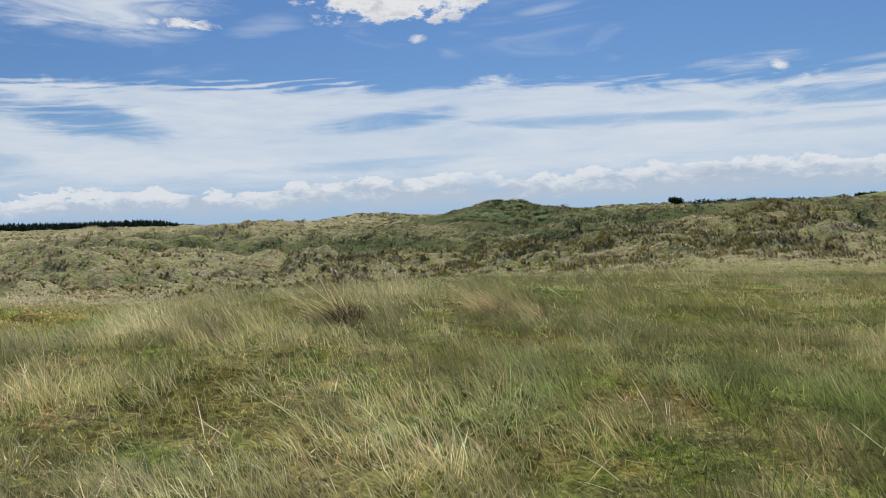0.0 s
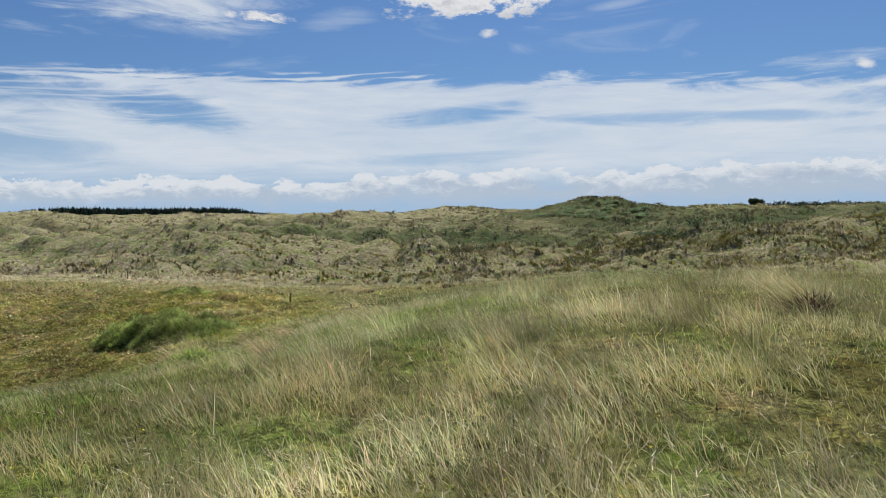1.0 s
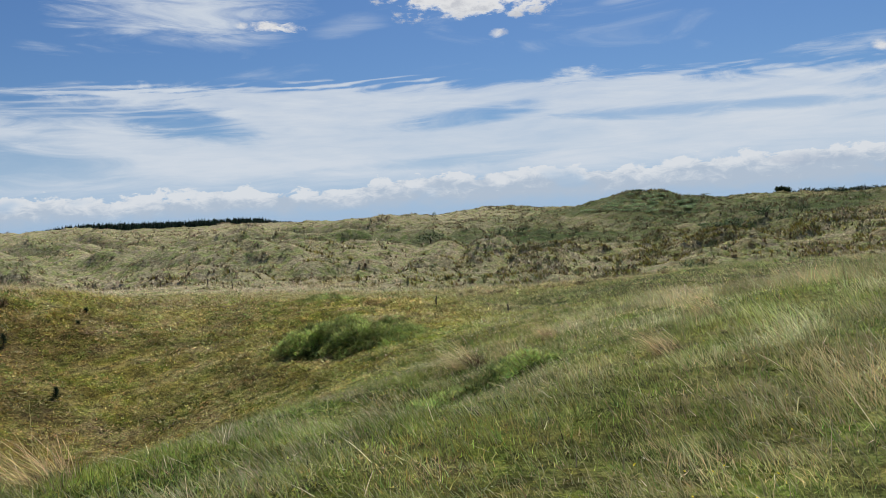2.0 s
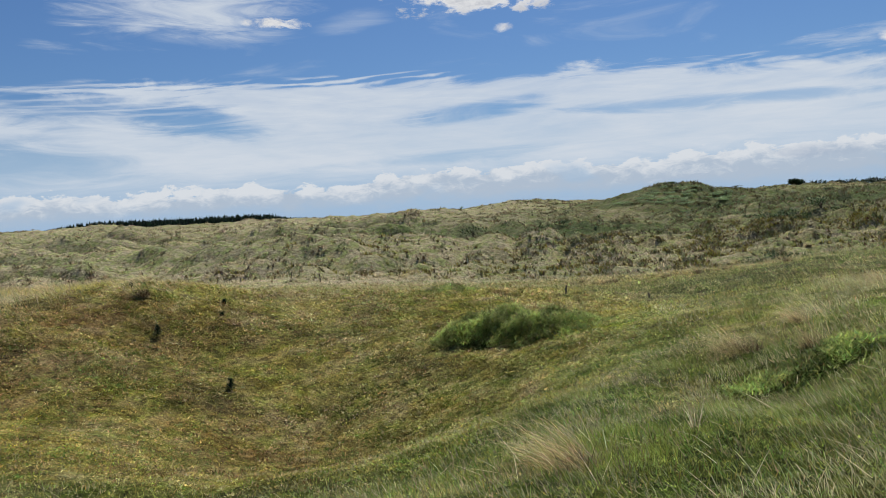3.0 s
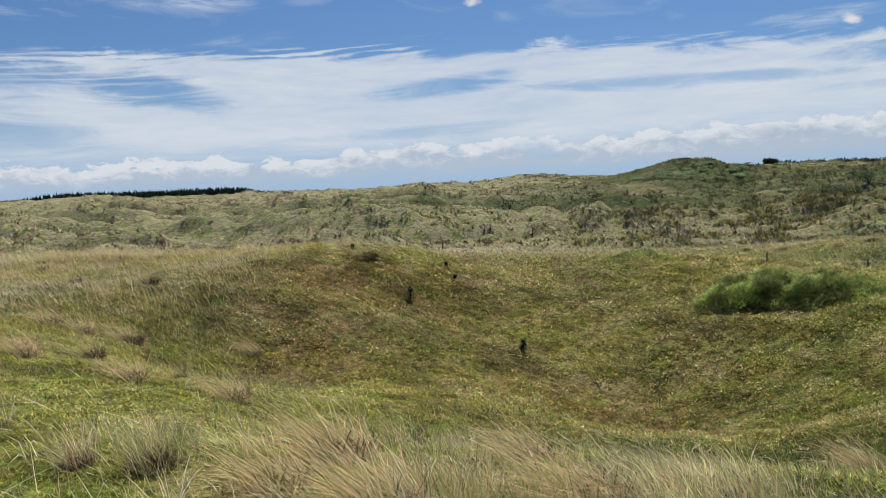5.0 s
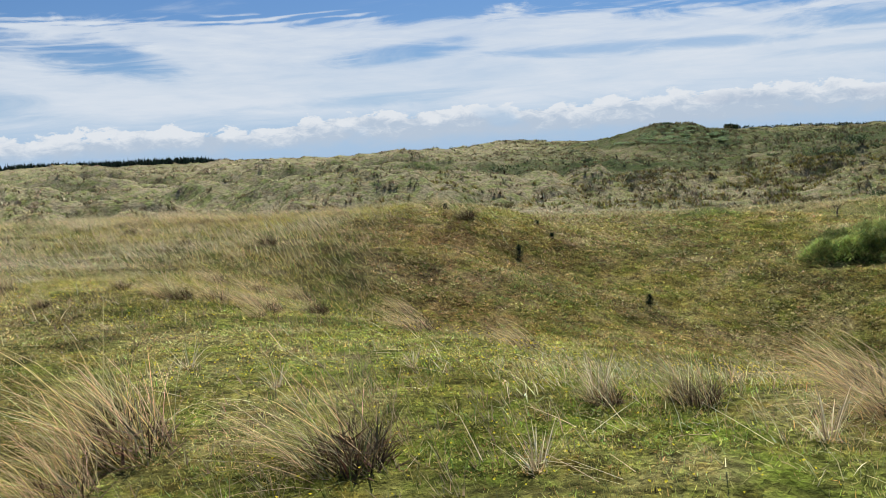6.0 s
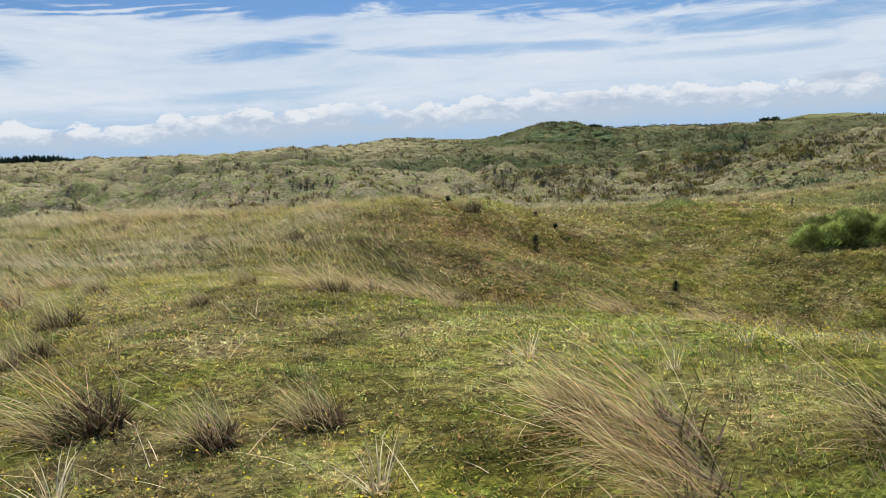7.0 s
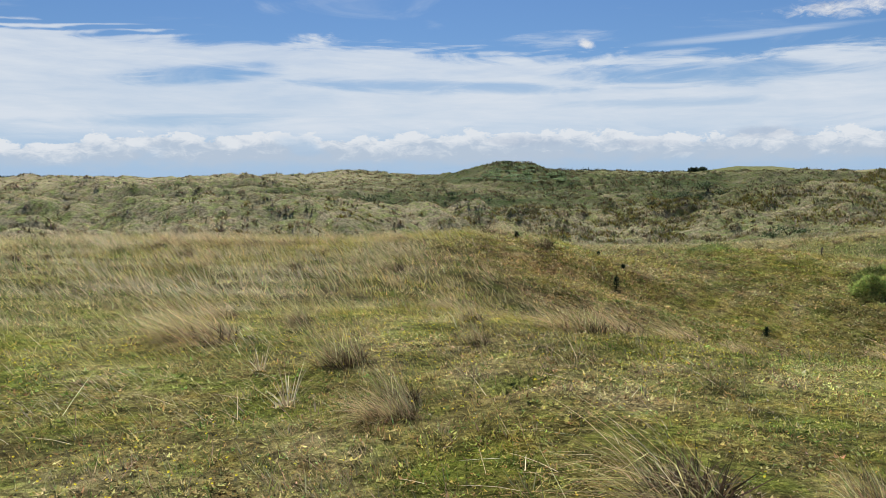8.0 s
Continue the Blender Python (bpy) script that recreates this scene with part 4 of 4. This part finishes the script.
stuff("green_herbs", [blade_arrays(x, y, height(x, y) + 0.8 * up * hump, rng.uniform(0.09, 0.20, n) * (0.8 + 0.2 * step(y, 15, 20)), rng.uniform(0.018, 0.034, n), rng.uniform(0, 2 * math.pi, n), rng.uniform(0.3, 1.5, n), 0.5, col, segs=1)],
      "dense patch of green leafy herbs in the hollow", "herbs", MAT_GRASS)


# ---- things ----
def part(name, arrays, mat, parent, label=""):
    """One mesh under a thing, from verts, loops, sizes and colours."""
    v, l, s, c = arrays
    ob = new(name, raw_mesh(name, v, l, s, mat, c))
    ob.parent = parent
    return tagged(ob, label, kind="stuff") if name in ("straw_sheaf", "green_sheaf", "shade_core", "dead_thatch", "stalk_sheaf", "needles", "crown") else tagged(ob, label)


def thing(name, label, category, group="", x=0.0, y=0.0, sink=0.0):
    ob = new(name)
    ob.empty_display_size = 0.2
    ob.location = (x, y, float(height(x, y)) - sink)
    return tagged(ob, label, category, group)


def tube(points, radii, colour, sides=6):
    """A tapered, bent tube through points."""
    v, l, s = [], [], []
    for p, r in zip(points, radii):
        for k in range(sides):
            a = 2 * math.pi * k / sides
            v.append((p[0] + r * math.cos(a), p[1] + r * math.sin(a), p[2]))
    for j in range(len(points) - 1):
        for k in range(sides):
            a, b = j * sides + k, j * sides + (k + 1) % sides
            l += [a, b, b + sides, a + sides]
            s.append(4)
    top = (len(points) - 1) * sides
    l += [top + k for k in range(sides)]
    s.append(sides)
    return np.array(v, float), np.array(l), np.array(s), np.tile(colour, (len(v), 1)).astype(float)


def tuft(n, spread, length, width, colour, vary=0.2, lean=(0.0, 0.5), bend=(0.4, 1.3), outward=0.35, segs=3, wind=0.75, base=0.15):
    """Blades that rise from one crown and arch over in the wind."""
    a = rng.uniform(0, 2 * math.pi, n)
    rad = spread * np.sqrt(rng.random(n))
    x, y = rad * np.cos(a), rad * np.sin(a)
    az = np.arctan2(np.sin(a) * outward + wind * math.sin(WIND), np.cos(a) * outward + wind * math.cos(WIND)) + rng.normal(0, 0.5, n)
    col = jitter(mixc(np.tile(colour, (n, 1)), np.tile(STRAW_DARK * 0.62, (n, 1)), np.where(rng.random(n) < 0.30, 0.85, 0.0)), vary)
    # brown at the foot is dead leaf plus shade put into the colour
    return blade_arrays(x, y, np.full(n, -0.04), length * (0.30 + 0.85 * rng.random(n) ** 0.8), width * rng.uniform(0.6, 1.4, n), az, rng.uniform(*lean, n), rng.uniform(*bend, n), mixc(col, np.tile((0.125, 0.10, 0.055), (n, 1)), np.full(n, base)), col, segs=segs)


def thatch(radius, high, colour, n=90):
    """Matted litter round the crown of a tussock; a dark colour adds its shade."""
    a = rng.uniform(0, 2 * math.pi, n)
    rad = radius * np.sqrt(rng.random(n))
    z = high * (1 - (rad / radius) ** 2) * rng.uniform(0.1, 0.8, n) - 0.02
    return blade_arrays(rad * np.cos(a), rad * np.sin(a), z, radius * rng.uniform(0.5, 1.1, n), 0.02, rng.uniform(0, 2 * math.pi, n), rng.uniform(0.7, 1.5, n), 0.4, jitter(np.tile(colour, (n, 1)), 0.3), segs=1)


# litter brown, darkened to carry the shade inside a tussock
LITTER_SHADE = np.array((0.09, 0.062, 0.036))


def make_tussock(size, dry, dark, upright):
    t = thing("marram_tussock", "marram tussock of grey-green and straw blades laid over by wind", "grass tussock", "tussocks in the turf")
    lean, bend = ((0.0, 0.7), (0.3, 1.3)) if upright else ((0.45, 1.2), (0.3, 1.5))
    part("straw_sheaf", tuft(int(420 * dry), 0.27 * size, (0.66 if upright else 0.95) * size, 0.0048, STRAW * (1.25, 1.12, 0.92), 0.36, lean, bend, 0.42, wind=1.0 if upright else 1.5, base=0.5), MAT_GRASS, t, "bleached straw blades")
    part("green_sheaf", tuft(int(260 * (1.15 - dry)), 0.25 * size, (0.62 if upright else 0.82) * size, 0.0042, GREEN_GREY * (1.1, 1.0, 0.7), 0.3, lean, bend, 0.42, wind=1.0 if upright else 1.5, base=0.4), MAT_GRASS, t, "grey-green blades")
    part("dead_thatch", thatch(0.27 * size, 0.20 * size, LITTER_SHADE * (0.8 if dark else 1.5), 130 if dark else 80), MAT_MARRAM, t, "matted litter at the base, darkened for the shade there")
    part("shade_core", tuft(240 if dark else 60, 0.19 * size, 0.30 * size, 0.011, LITTER_SHADE * 0.7, 0.3, (0.0, 0.6), (0.1, 0.8), 0.7, 2, 0.3), MAT_MARRAM, t, "brown dead leaves inside the tussock, darkened in place of shade")
    return t


def put(template, x, y, turn=0.0, size=1.0):
    """A copy of a thing, set on the ground."""
    return copy_thing(template, Matrix.LocRotScale((x, y, float(height(x, y))), Euler((0, 0, turn)), (size, size, size)))


TUSSOCKS = [make_tussock(*k) for k in ((1.0, 0.75, False, False), (0.95, 0.45, True, False), (0.85, 0.9, False, False), (0.9, 0.35, True, True), (0.7, 0.6, True, True))]
# where each stands: x, y, kind, size
STANDS = [
    (-37.0, 6.45, 1, 1.1), (-36.0, 5.9, 4, 0.85), (-35.25, 6.15, 4, 0.9), (-33.38, 5.85, 4, 1.0), (-33.0, 5.25, 0, 1.2),
    (-31.3, 5.0, 1, 1.15), (-38.35, 9.15, 3, 0.75), (-38.65, 11.0, 3, 0.95), (-35.1, 12.15, 3, 0.85), (-36.5, 13.2, 4, 0.8),
    (-34.6, 12.3, 0, 0.85), (-34.1, 12.7, 2, 0.8), (-31.1, 10.7, 2, 0.9), (-28.6, 5.9, 3, 0.8), (-29.3, 6.0, 4, 0.7),
]
STANDS += [(-40.2, 13.2, 0, 1.25), (-40.7, 13.6, 1, 0.9), (-39.0, 13.9, 4, 0.9), (-36.95, 11.4, 4, 0.65), (-38.4, 8.6, 4, 0.6), (-27.0, 6.2, 2, 1.1), (-25.4, 6.4, 2, 0.9), (-36.2, 22.3, 1, 1.1), (-30.3, 26.8, 1, 1.2), (-34.1, 16.8, 3, 0.8), (-33.1, 4.5, 0, 0.8)]
STANDS += [(-1.5, 11.3, 1, 1.2), (-12.2, 15.9, 1, 1.0), (-11.2, 14.2, 3, 1.0), (-9.0, 11.2, 2, 0.8)]
STANDS += [(-35.9, 16.6, 2, 1.0), (-35.0, 16.4, 2, 0.9), (-31.9, 18.6, 2, 0.9), (-34.2, 16.6, 0, 0.8), (-26.9, 8.9, 3, 0.9), (-26.2, 8.7, 4, 0.8), (-26.4, 4.9, 2, 1.1), (-25.0, 5.1, 0, 0.9), (-27.3, 5.3, 2, 0.9)]
STANDS += [(-38.6, 28.3, 2, 1.2), (-37.8, 28.9, 2, 1.0), (-39.8, 27.9, 0, 1.2), (-40.9, 28.6, 2, 1.3), (-36.8, 29.4, 2, 1.0), (-42.2, 28.2, 2, 1.2), (-35.4, 29.2, 0, 0.9), (-29.6, 10.7, 2, 0.9), (-35.3, 12.4, 2, 0.9), (-33.6, 12.0, 2, 0.9)]
for x, y, k, s in STANDS:
    put(TUSSOCKS[k], x, y, rng.uniform(-0.35, 0.35), 1.2 * s)
# dark clods of dead marram where the valley floor meets the dunes
for x0, y0, count, wide in ((-25.2, 55.6, 11, 1.5), (-28.6, 58.6, 9, 1.8), (-9.5, 37, 8, 2.2), (1.5, 64, 8, 4.0), (-18.5, 83, 4, 2.0), (-10.4, 82, 4, 1.5), (-29.5, 68, 6, 2.5), (-31.2, 28.6, 3, 1.2)):
    for k in range(count):
        put(TUSSOCKS[(1, 1, 4)[k % 3]], x0 + rng.normal(0, wide), y0 + rng.normal(0, 0.35 * wide), rng.uniform(0, 6.28), rng.uniform(0.6, 1.1) * (0.8 + 0.006 * y0))
spots = 0
while spots < 95:
    x, y = rng.uniform(-60, 12), rng.uniform(7, 42)
    r = regions(np.array([x]), np.array([y]))
    if rng.random() < float(np.clip(0.9 * r["rim"][0] + 0.12 * r["bank"][0] + 0.06 * r["plateau"][0] + 0.03 - r["hollow"][0] - r["reed"][0], 0, 1)):
        put(TUSSOCKS[(0, 2, 2, 0, 1)[rng.integers(0, 5)]], x, y, rng.uniform(-0.4, 0.4), rng.uniform(0.6, 1.1))
        spots += 1
for t in TUSSOCKS:      # the five originals stand out on the valley rim
    i = TUSSOCKS.index(t)
    t.location = (-46.0 - 1.7 * i, 26.0 + 0.8 * i, float(height(-46.0 - 1.7 * i, 26.0 + 0.8 * i)))


def make_dead_tuft():
    t = thing("dead_grass_tuft", "bleached dead grass tuft standing in green turf", "grass tuft", "bleached tufts")
    part("stalk_sheaf", tuft(26, 0.05, 0.48, 0.011, np.array((0.62, 0.55, 0.36)), 0.12, (0.0, 0.7), (0.1, 0.9), 0.9, 3, 0.25), MAT_GRASS, t)
    part("dead_thatch", thatch(0.12, 0.08, np.array((0.42, 0.34, 0.2)), 40), MAT_GRASS, t, "pale litter at the base")
    return t


DEAD = make_dead_tuft()
DEAD.location = (-39.35, 9.5, float(height(-39.35, 9.5)))
for x, y, s in ((-33.3, 7.5, 0.8), (-29.35, 6.1, 1.0), (-39.6, 11.0, 0.8), (-31.0, 7.6, 0.6), (-32.2, 6.7, 0.6), (-37.6, 5.6, 1.1), (-40.2, 6.3, 0.9), (-38.7, 5.2, 1.2), (-28.0, 4.9, 1.0), (-30.0, 4.7, 0.9), (-34.9, 4.9, 0.9), (-36.8, 5.1, 0.9), (-14.4, 8.6, 0.8), (-12.9, 11.4, 0.7)):
    put(DEAD, x, y, rng.uniform(-0.6, 0.6), s)


# small dark seedling conifers in the hollow
def make_seedling(x, y, high):
    t = thing("conifer_seedling", "small dark green conifer seedling standing alone in the turf", "seedling", "conifer seedlings", x, y)
    part("stem", tube([(0, 0, -0.05), (0.01, 0, high * 0.5), (0, 0.01, high)], [0.016, 0.011, 0.003], (0.10, 0.075, 0.055)), MAT_BARK, t)
    n = 520
    u = rng.random(n)
    a = rng.uniform(0, 2 * math.pi, n)
    rad = 0.40 * high * (1 - u) ** 0.6 * rng.uniform(0.05, 1.0, n)
    part("needles", blade_arrays(rad * np.cos(a), rad * np.sin(a), high * (0.06 + 0.9 * u), rng.uniform(0.05, 0.11, n), 0.016, a, rng.uniform(0.3, 1.2, n), 0.3, jitter(np.tile((0.022, 0.036, 0.018), (n, 1)), 0.3), segs=1), MAT_LEAF, t, "dense dark needles")
    return t


# the last three are dark shapes of uncertain kind, built as small seedlings
for x, y, h in ((-28.64, 24.65, 0.40), (-25.12, 21.98, 0.34), (-27.69, 28.1, 0.16), (-27.3, 26.9, 0.13), (-31.0, 27.5, 0.20)):
    make_seedling(x, y, h)


# shrubs on the dunes
def make_shrub(x, y, wide, high, colour, label="low dark green shrub rooted in the marram dunes", group="shrubs on the dunes"):
    t = thing("shrub", label, "shrub", group, x, y)
    for k in range(4):
        a, out = rng.uniform(0, 2 * math.pi), rng.uniform(0.15, 0.34) * wide
        part("limb", tube([(0, 0, -0.1), (0.4 * out * math.cos(a), 0.4 * out * math.sin(a), 0.4 * high), (out * math.cos(a), out * math.sin(a), 0.55 * high)], [0.05 * high, 0.035 * high, 0.012 * high], (0.10, 0.075, 0.055), 5), MAT_BARK, t)
    lobes = rng.integers(5, 9)
    n = 420
    which = rng.integers(0, lobes, n)
    cx, cy = rng.normal(0, 0.24 * wide, lobes), rng.normal(0, 0.18 * wide, lobes)
    cz, cr = high * rng.uniform(0.35, 0.62, lobes), rng.uniform(0.16, 0.27, lobes) * wide
    d = rng.normal(0, 1, (n, 3))
    d /= np.linalg.norm(d, axis=1, keepdims=True)
    rad = (rng.random(n) ** 0.4)[:, None] * cr[which][:, None]
    p = np.stack([cx[which], cy[which], cz[which]], 1) + d * rad * np.array((1, 1, 0.75 * high / max(wide * 0.5, 0.1)))
    p[:, 2] = np.clip(p[:, 2], 0.02, high)
    leaf = rng.uniform(0.10, 0.20, n) * wide * 0.45
    part("crown", blade_arrays(p[:, 0], p[:, 1], p[:, 2], leaf, leaf * 0.6, np.arctan2(d[:, 1], d[:, 0]), rng.uniform(0.2, 1.5, n), 0.4, jitter(np.tile(colour, (n, 1)), 0.3), segs=1), MAT_LEAF, t, "crown of small clumped leaves")
    return t


DARK_LEAF, GREY_LEAF, BROWN_LEAF = np.array((0.04, 0.06, 0.026)), np.array((0.14, 0.18, 0.09)), np.array((0.11, 0.095, 0.045))
for x, y, w, h, c in ((-24.3, 107.5, 3.6, 1.5, DARK_LEAF), (-21.8, 108.5, 2.4, 1.0, DARK_LEAF), (-14.7, 113, 1.6, 0.8, DARK_LEAF), (-4.4, 110.4, 1.6, 0.9, DARK_LEAF), (-9.9, 83.4, 2.2, 0.8, BROWN_LEAF),
                      (-18.0, 76.5, 1.8, 0.7, BROWN_LEAF), (3.6, 67, 1.2, 0.7, BROWN_LEAF), (-6.0, 55.5, 1.6, 0.8, BROWN_LEAF), (-26.7, 60.1, 1.5, 0.7, BROWN_LEAF), (-30.3, 63, 1.6, 0.6, BROWN_LEAF)):
    make_shrub(x, y, w, h, c)
for x, y, w, h in ((-1.0, 54.6, 1.9, 0.9), (0.6, 54.9, 2.2, 1.0), (2.0, 55.0, 1.6, 0.8), (9.8, 88, 2.6, 1.3), (11.8, 89, 2.4, 1.2), (13.6, 89.5, 3.0, 1.5), (15.8, 90.5, 3.2, 1.5), (18.0, 91, 2.2, 1.2)):
    make_shrub(x, y, w, h, DARK_LEAF * 1.25)
for k in range(64):
    a, d = rng.uniform(0, 2 * math.pi), math.sqrt(rng.random()) * 11
    x, y = 12 + d * math.cos(a) * 1.1, 150 + d * math.sin(a) * 0.5
    make_shrub(x, y, rng.uniform(1.2, 2.8), rng.uniform(0.4, 0.8), GREY_LEAF * rng.uniform(1.1, 2.0), "low grey-green shrub on the steep dune face")
make_shrub(10.9, 158.5, 3.4, 0.6, DARK_LEAF * 1.2, "dark shrub crowning the highest dune")
for k in range(70):
    while True:
        x, y = rng.uniform(-60, 110), rng.uniform(72, 190)
        if rng.random() < float(regions(np.array([x]), np.array([y]))["lush"][0]) and x < 2 + 0.6 * y:
            break
    make_shrub(x, y, rng.uniform(0.9, 2.6), rng.uniform(0.45, 1.1), (DARK_LEAF * 1.1, GREY_LEAF * 0.8, BROWN_LEAF)[rng.integers(0, 3)])


# fence posts along the back of the valley
def make_post(x, y, lean, high):
    t = thing("fence_post", "weathered grey wooden fence post standing in the grass", "fence post", "fence posts", x, y)
    part("shaft", tube([(0, 0, -0.3), (0.0, 0, 0.5 * high), (lean, 0, 0.95 * high), (lean, 0, high)], [0.036, 0.034, 0.032, 0.024], (0.13, 0.105, 0.085), 8), MAT_POST, t)


for x, y, lean, high in ((-36.0, 51.0, 0.0, 0.5), (-31.6, 48.6, 0.02, 0.5), (-29.2, 46.7, -0.03, 0.52), (-14.8, 32.4, 0.03, 0.38), (-11.75, 30.3, -0.02, 0.3)):
    make_post(x, y, lean, high)


# lone pines on the skyline, and the woods far behind
def crown_arrays(cx, cy, cz, wide, high, n, leaf, colour):
    lobes = 9
    which = rng.integers(0, lobes, n)
    lx, ly, lz = rng.uniform(-0.3, 0.3, lobes) * wide, rng.uniform(-0.3, 0.3, lobes) * wide, rng.uniform(0.2, 0.8, lobes) * high
    lz = lz * (1 - 4.5 * (lx ** 2 + ly ** 2) / wide ** 2)
    lr = rng.uniform(0.14, 0.24, lobes) * wide
    d = rng.normal(0, 1, (n, 3))
    d /= np.linalg.norm(d, axis=1, keepdims=True)
    p = np.stack([lx[which], ly[which], lz[which]], 1) + d * (rng.random(n) ** 0.35)[:, None] * lr[which][:, None] * np.array((1, 1, 0.7))
    return blade_arrays(cx + p[:, 0], cy + p[:, 1], cz + np.maximum(p[:, 2], 0), leaf * rng.uniform(0.6, 1.3, n), leaf * 0.6, np.arctan2(d[:, 1], d[:, 0]), rng.uniform(0.2, 1.5, n), 0.4, jitter(np.tile(colour, (n, 1)), 0.3), segs=1)


def make_tree(x, y, wide, high, foot):
    t = new("pine_tree")
    t.location = (x, y, float(height(x, y)))
    tagged(t, "dark wind-shaped pine standing alone on the skyline", "tree", "lone pines")
    trunk = [tube([(0, 0, -0.5), (0.1, 0, 0.5 * high), (0.3, 0.1, 0.85 * high)], [0.035 * high, 0.025 * high, 0.008 * high], (0.10, 0.075, 0.055))]
    for k in range(6):
        a = rng.uniform(0, 2 * math.pi)
        trunk.append(tube([(0.1, 0, 0.4 * high), (0.2 * wide * math.cos(a), 0.2 * wide * math.sin(a), 0.55 * high), (0.36 * wide * math.cos(a), 0.36 * wide * math.sin(a), 0.7 * high)], [0.016 * high, 0.01 * high, 0.004 * high], (0.10, 0.075, 0.055), 5))
    part("trunk", join_arrays(trunk), MAT_BARK, t)
    part("crown", crown_arrays(0, 0, foot * high, wide, (1 - foot) * high, 1500, 0.15 * wide, (0.028, 0.042, 0.022)), MAT_LEAF, t, "dense dark needle crown")


def conifer(x, y, z, high, n=11):
    u = (np.arange(n) + rng.random(n)) / n
    wide = high * 0.50 * (1 - u) ** 0.8 + 0.8
    off = rng.normal(0, 0.18, n) * wide
    return blade_arrays(x + off, np.full(n, y), z + high * 0.80 * u, high * rng.uniform(0.2, 0.32, n), wide, rng.uniform(0, 2 * math.pi, n), rng.uniform(0.0, 0.25, n), 0.1, jitter(np.tile((0.022, 0.034, 0.022), (n, 1)), 0.25), segs=1)


make_tree(197, 662, 14.0, 15.0, 0.36)
make_tree(340, 633, 12, 10.8, 0.1)
make_tree(352, 640, 13, 12.2, 0.1)

trees = []
for k in range(2600):
    x, y = rng.uniform(-760, -285), rng.uniform(860, 930)
    grown = 0.45 + 0.55 * float(step(np.array(-x), 285, 345))
    grown *= 0.5 + 0.5 * float(step(np.array(x), -640, -540))
    trees.append(conifer(x, y, float(height(x, y)), rng.uniform(14.0, 19.0) * grown * (0.93 + 0.07 * math.sin(x * 0.02)), 11))
stuff("conifer_forest", trees, "dark conifer plantation far behind the dunes", "forest", MAT_LEAF)
woods = []
for k in range(1100):
    x, y = rng.uniform(240, 1000), rng.uniform(980, 1030)
    high = rng.uniform(15.5, 18.5) * (0.85 + 0.15 * math.sin(x * 0.021))
    woods.append(crown_arrays(x, y, float(height(x, y)) + 1.0, rng.uniform(10, 15), high, 40, 3.6, (0.03, 0.042, 0.025)))
stuff("far_woods", woods, "dark low line of woodland on the horizon", "woods", MAT_LEAF)
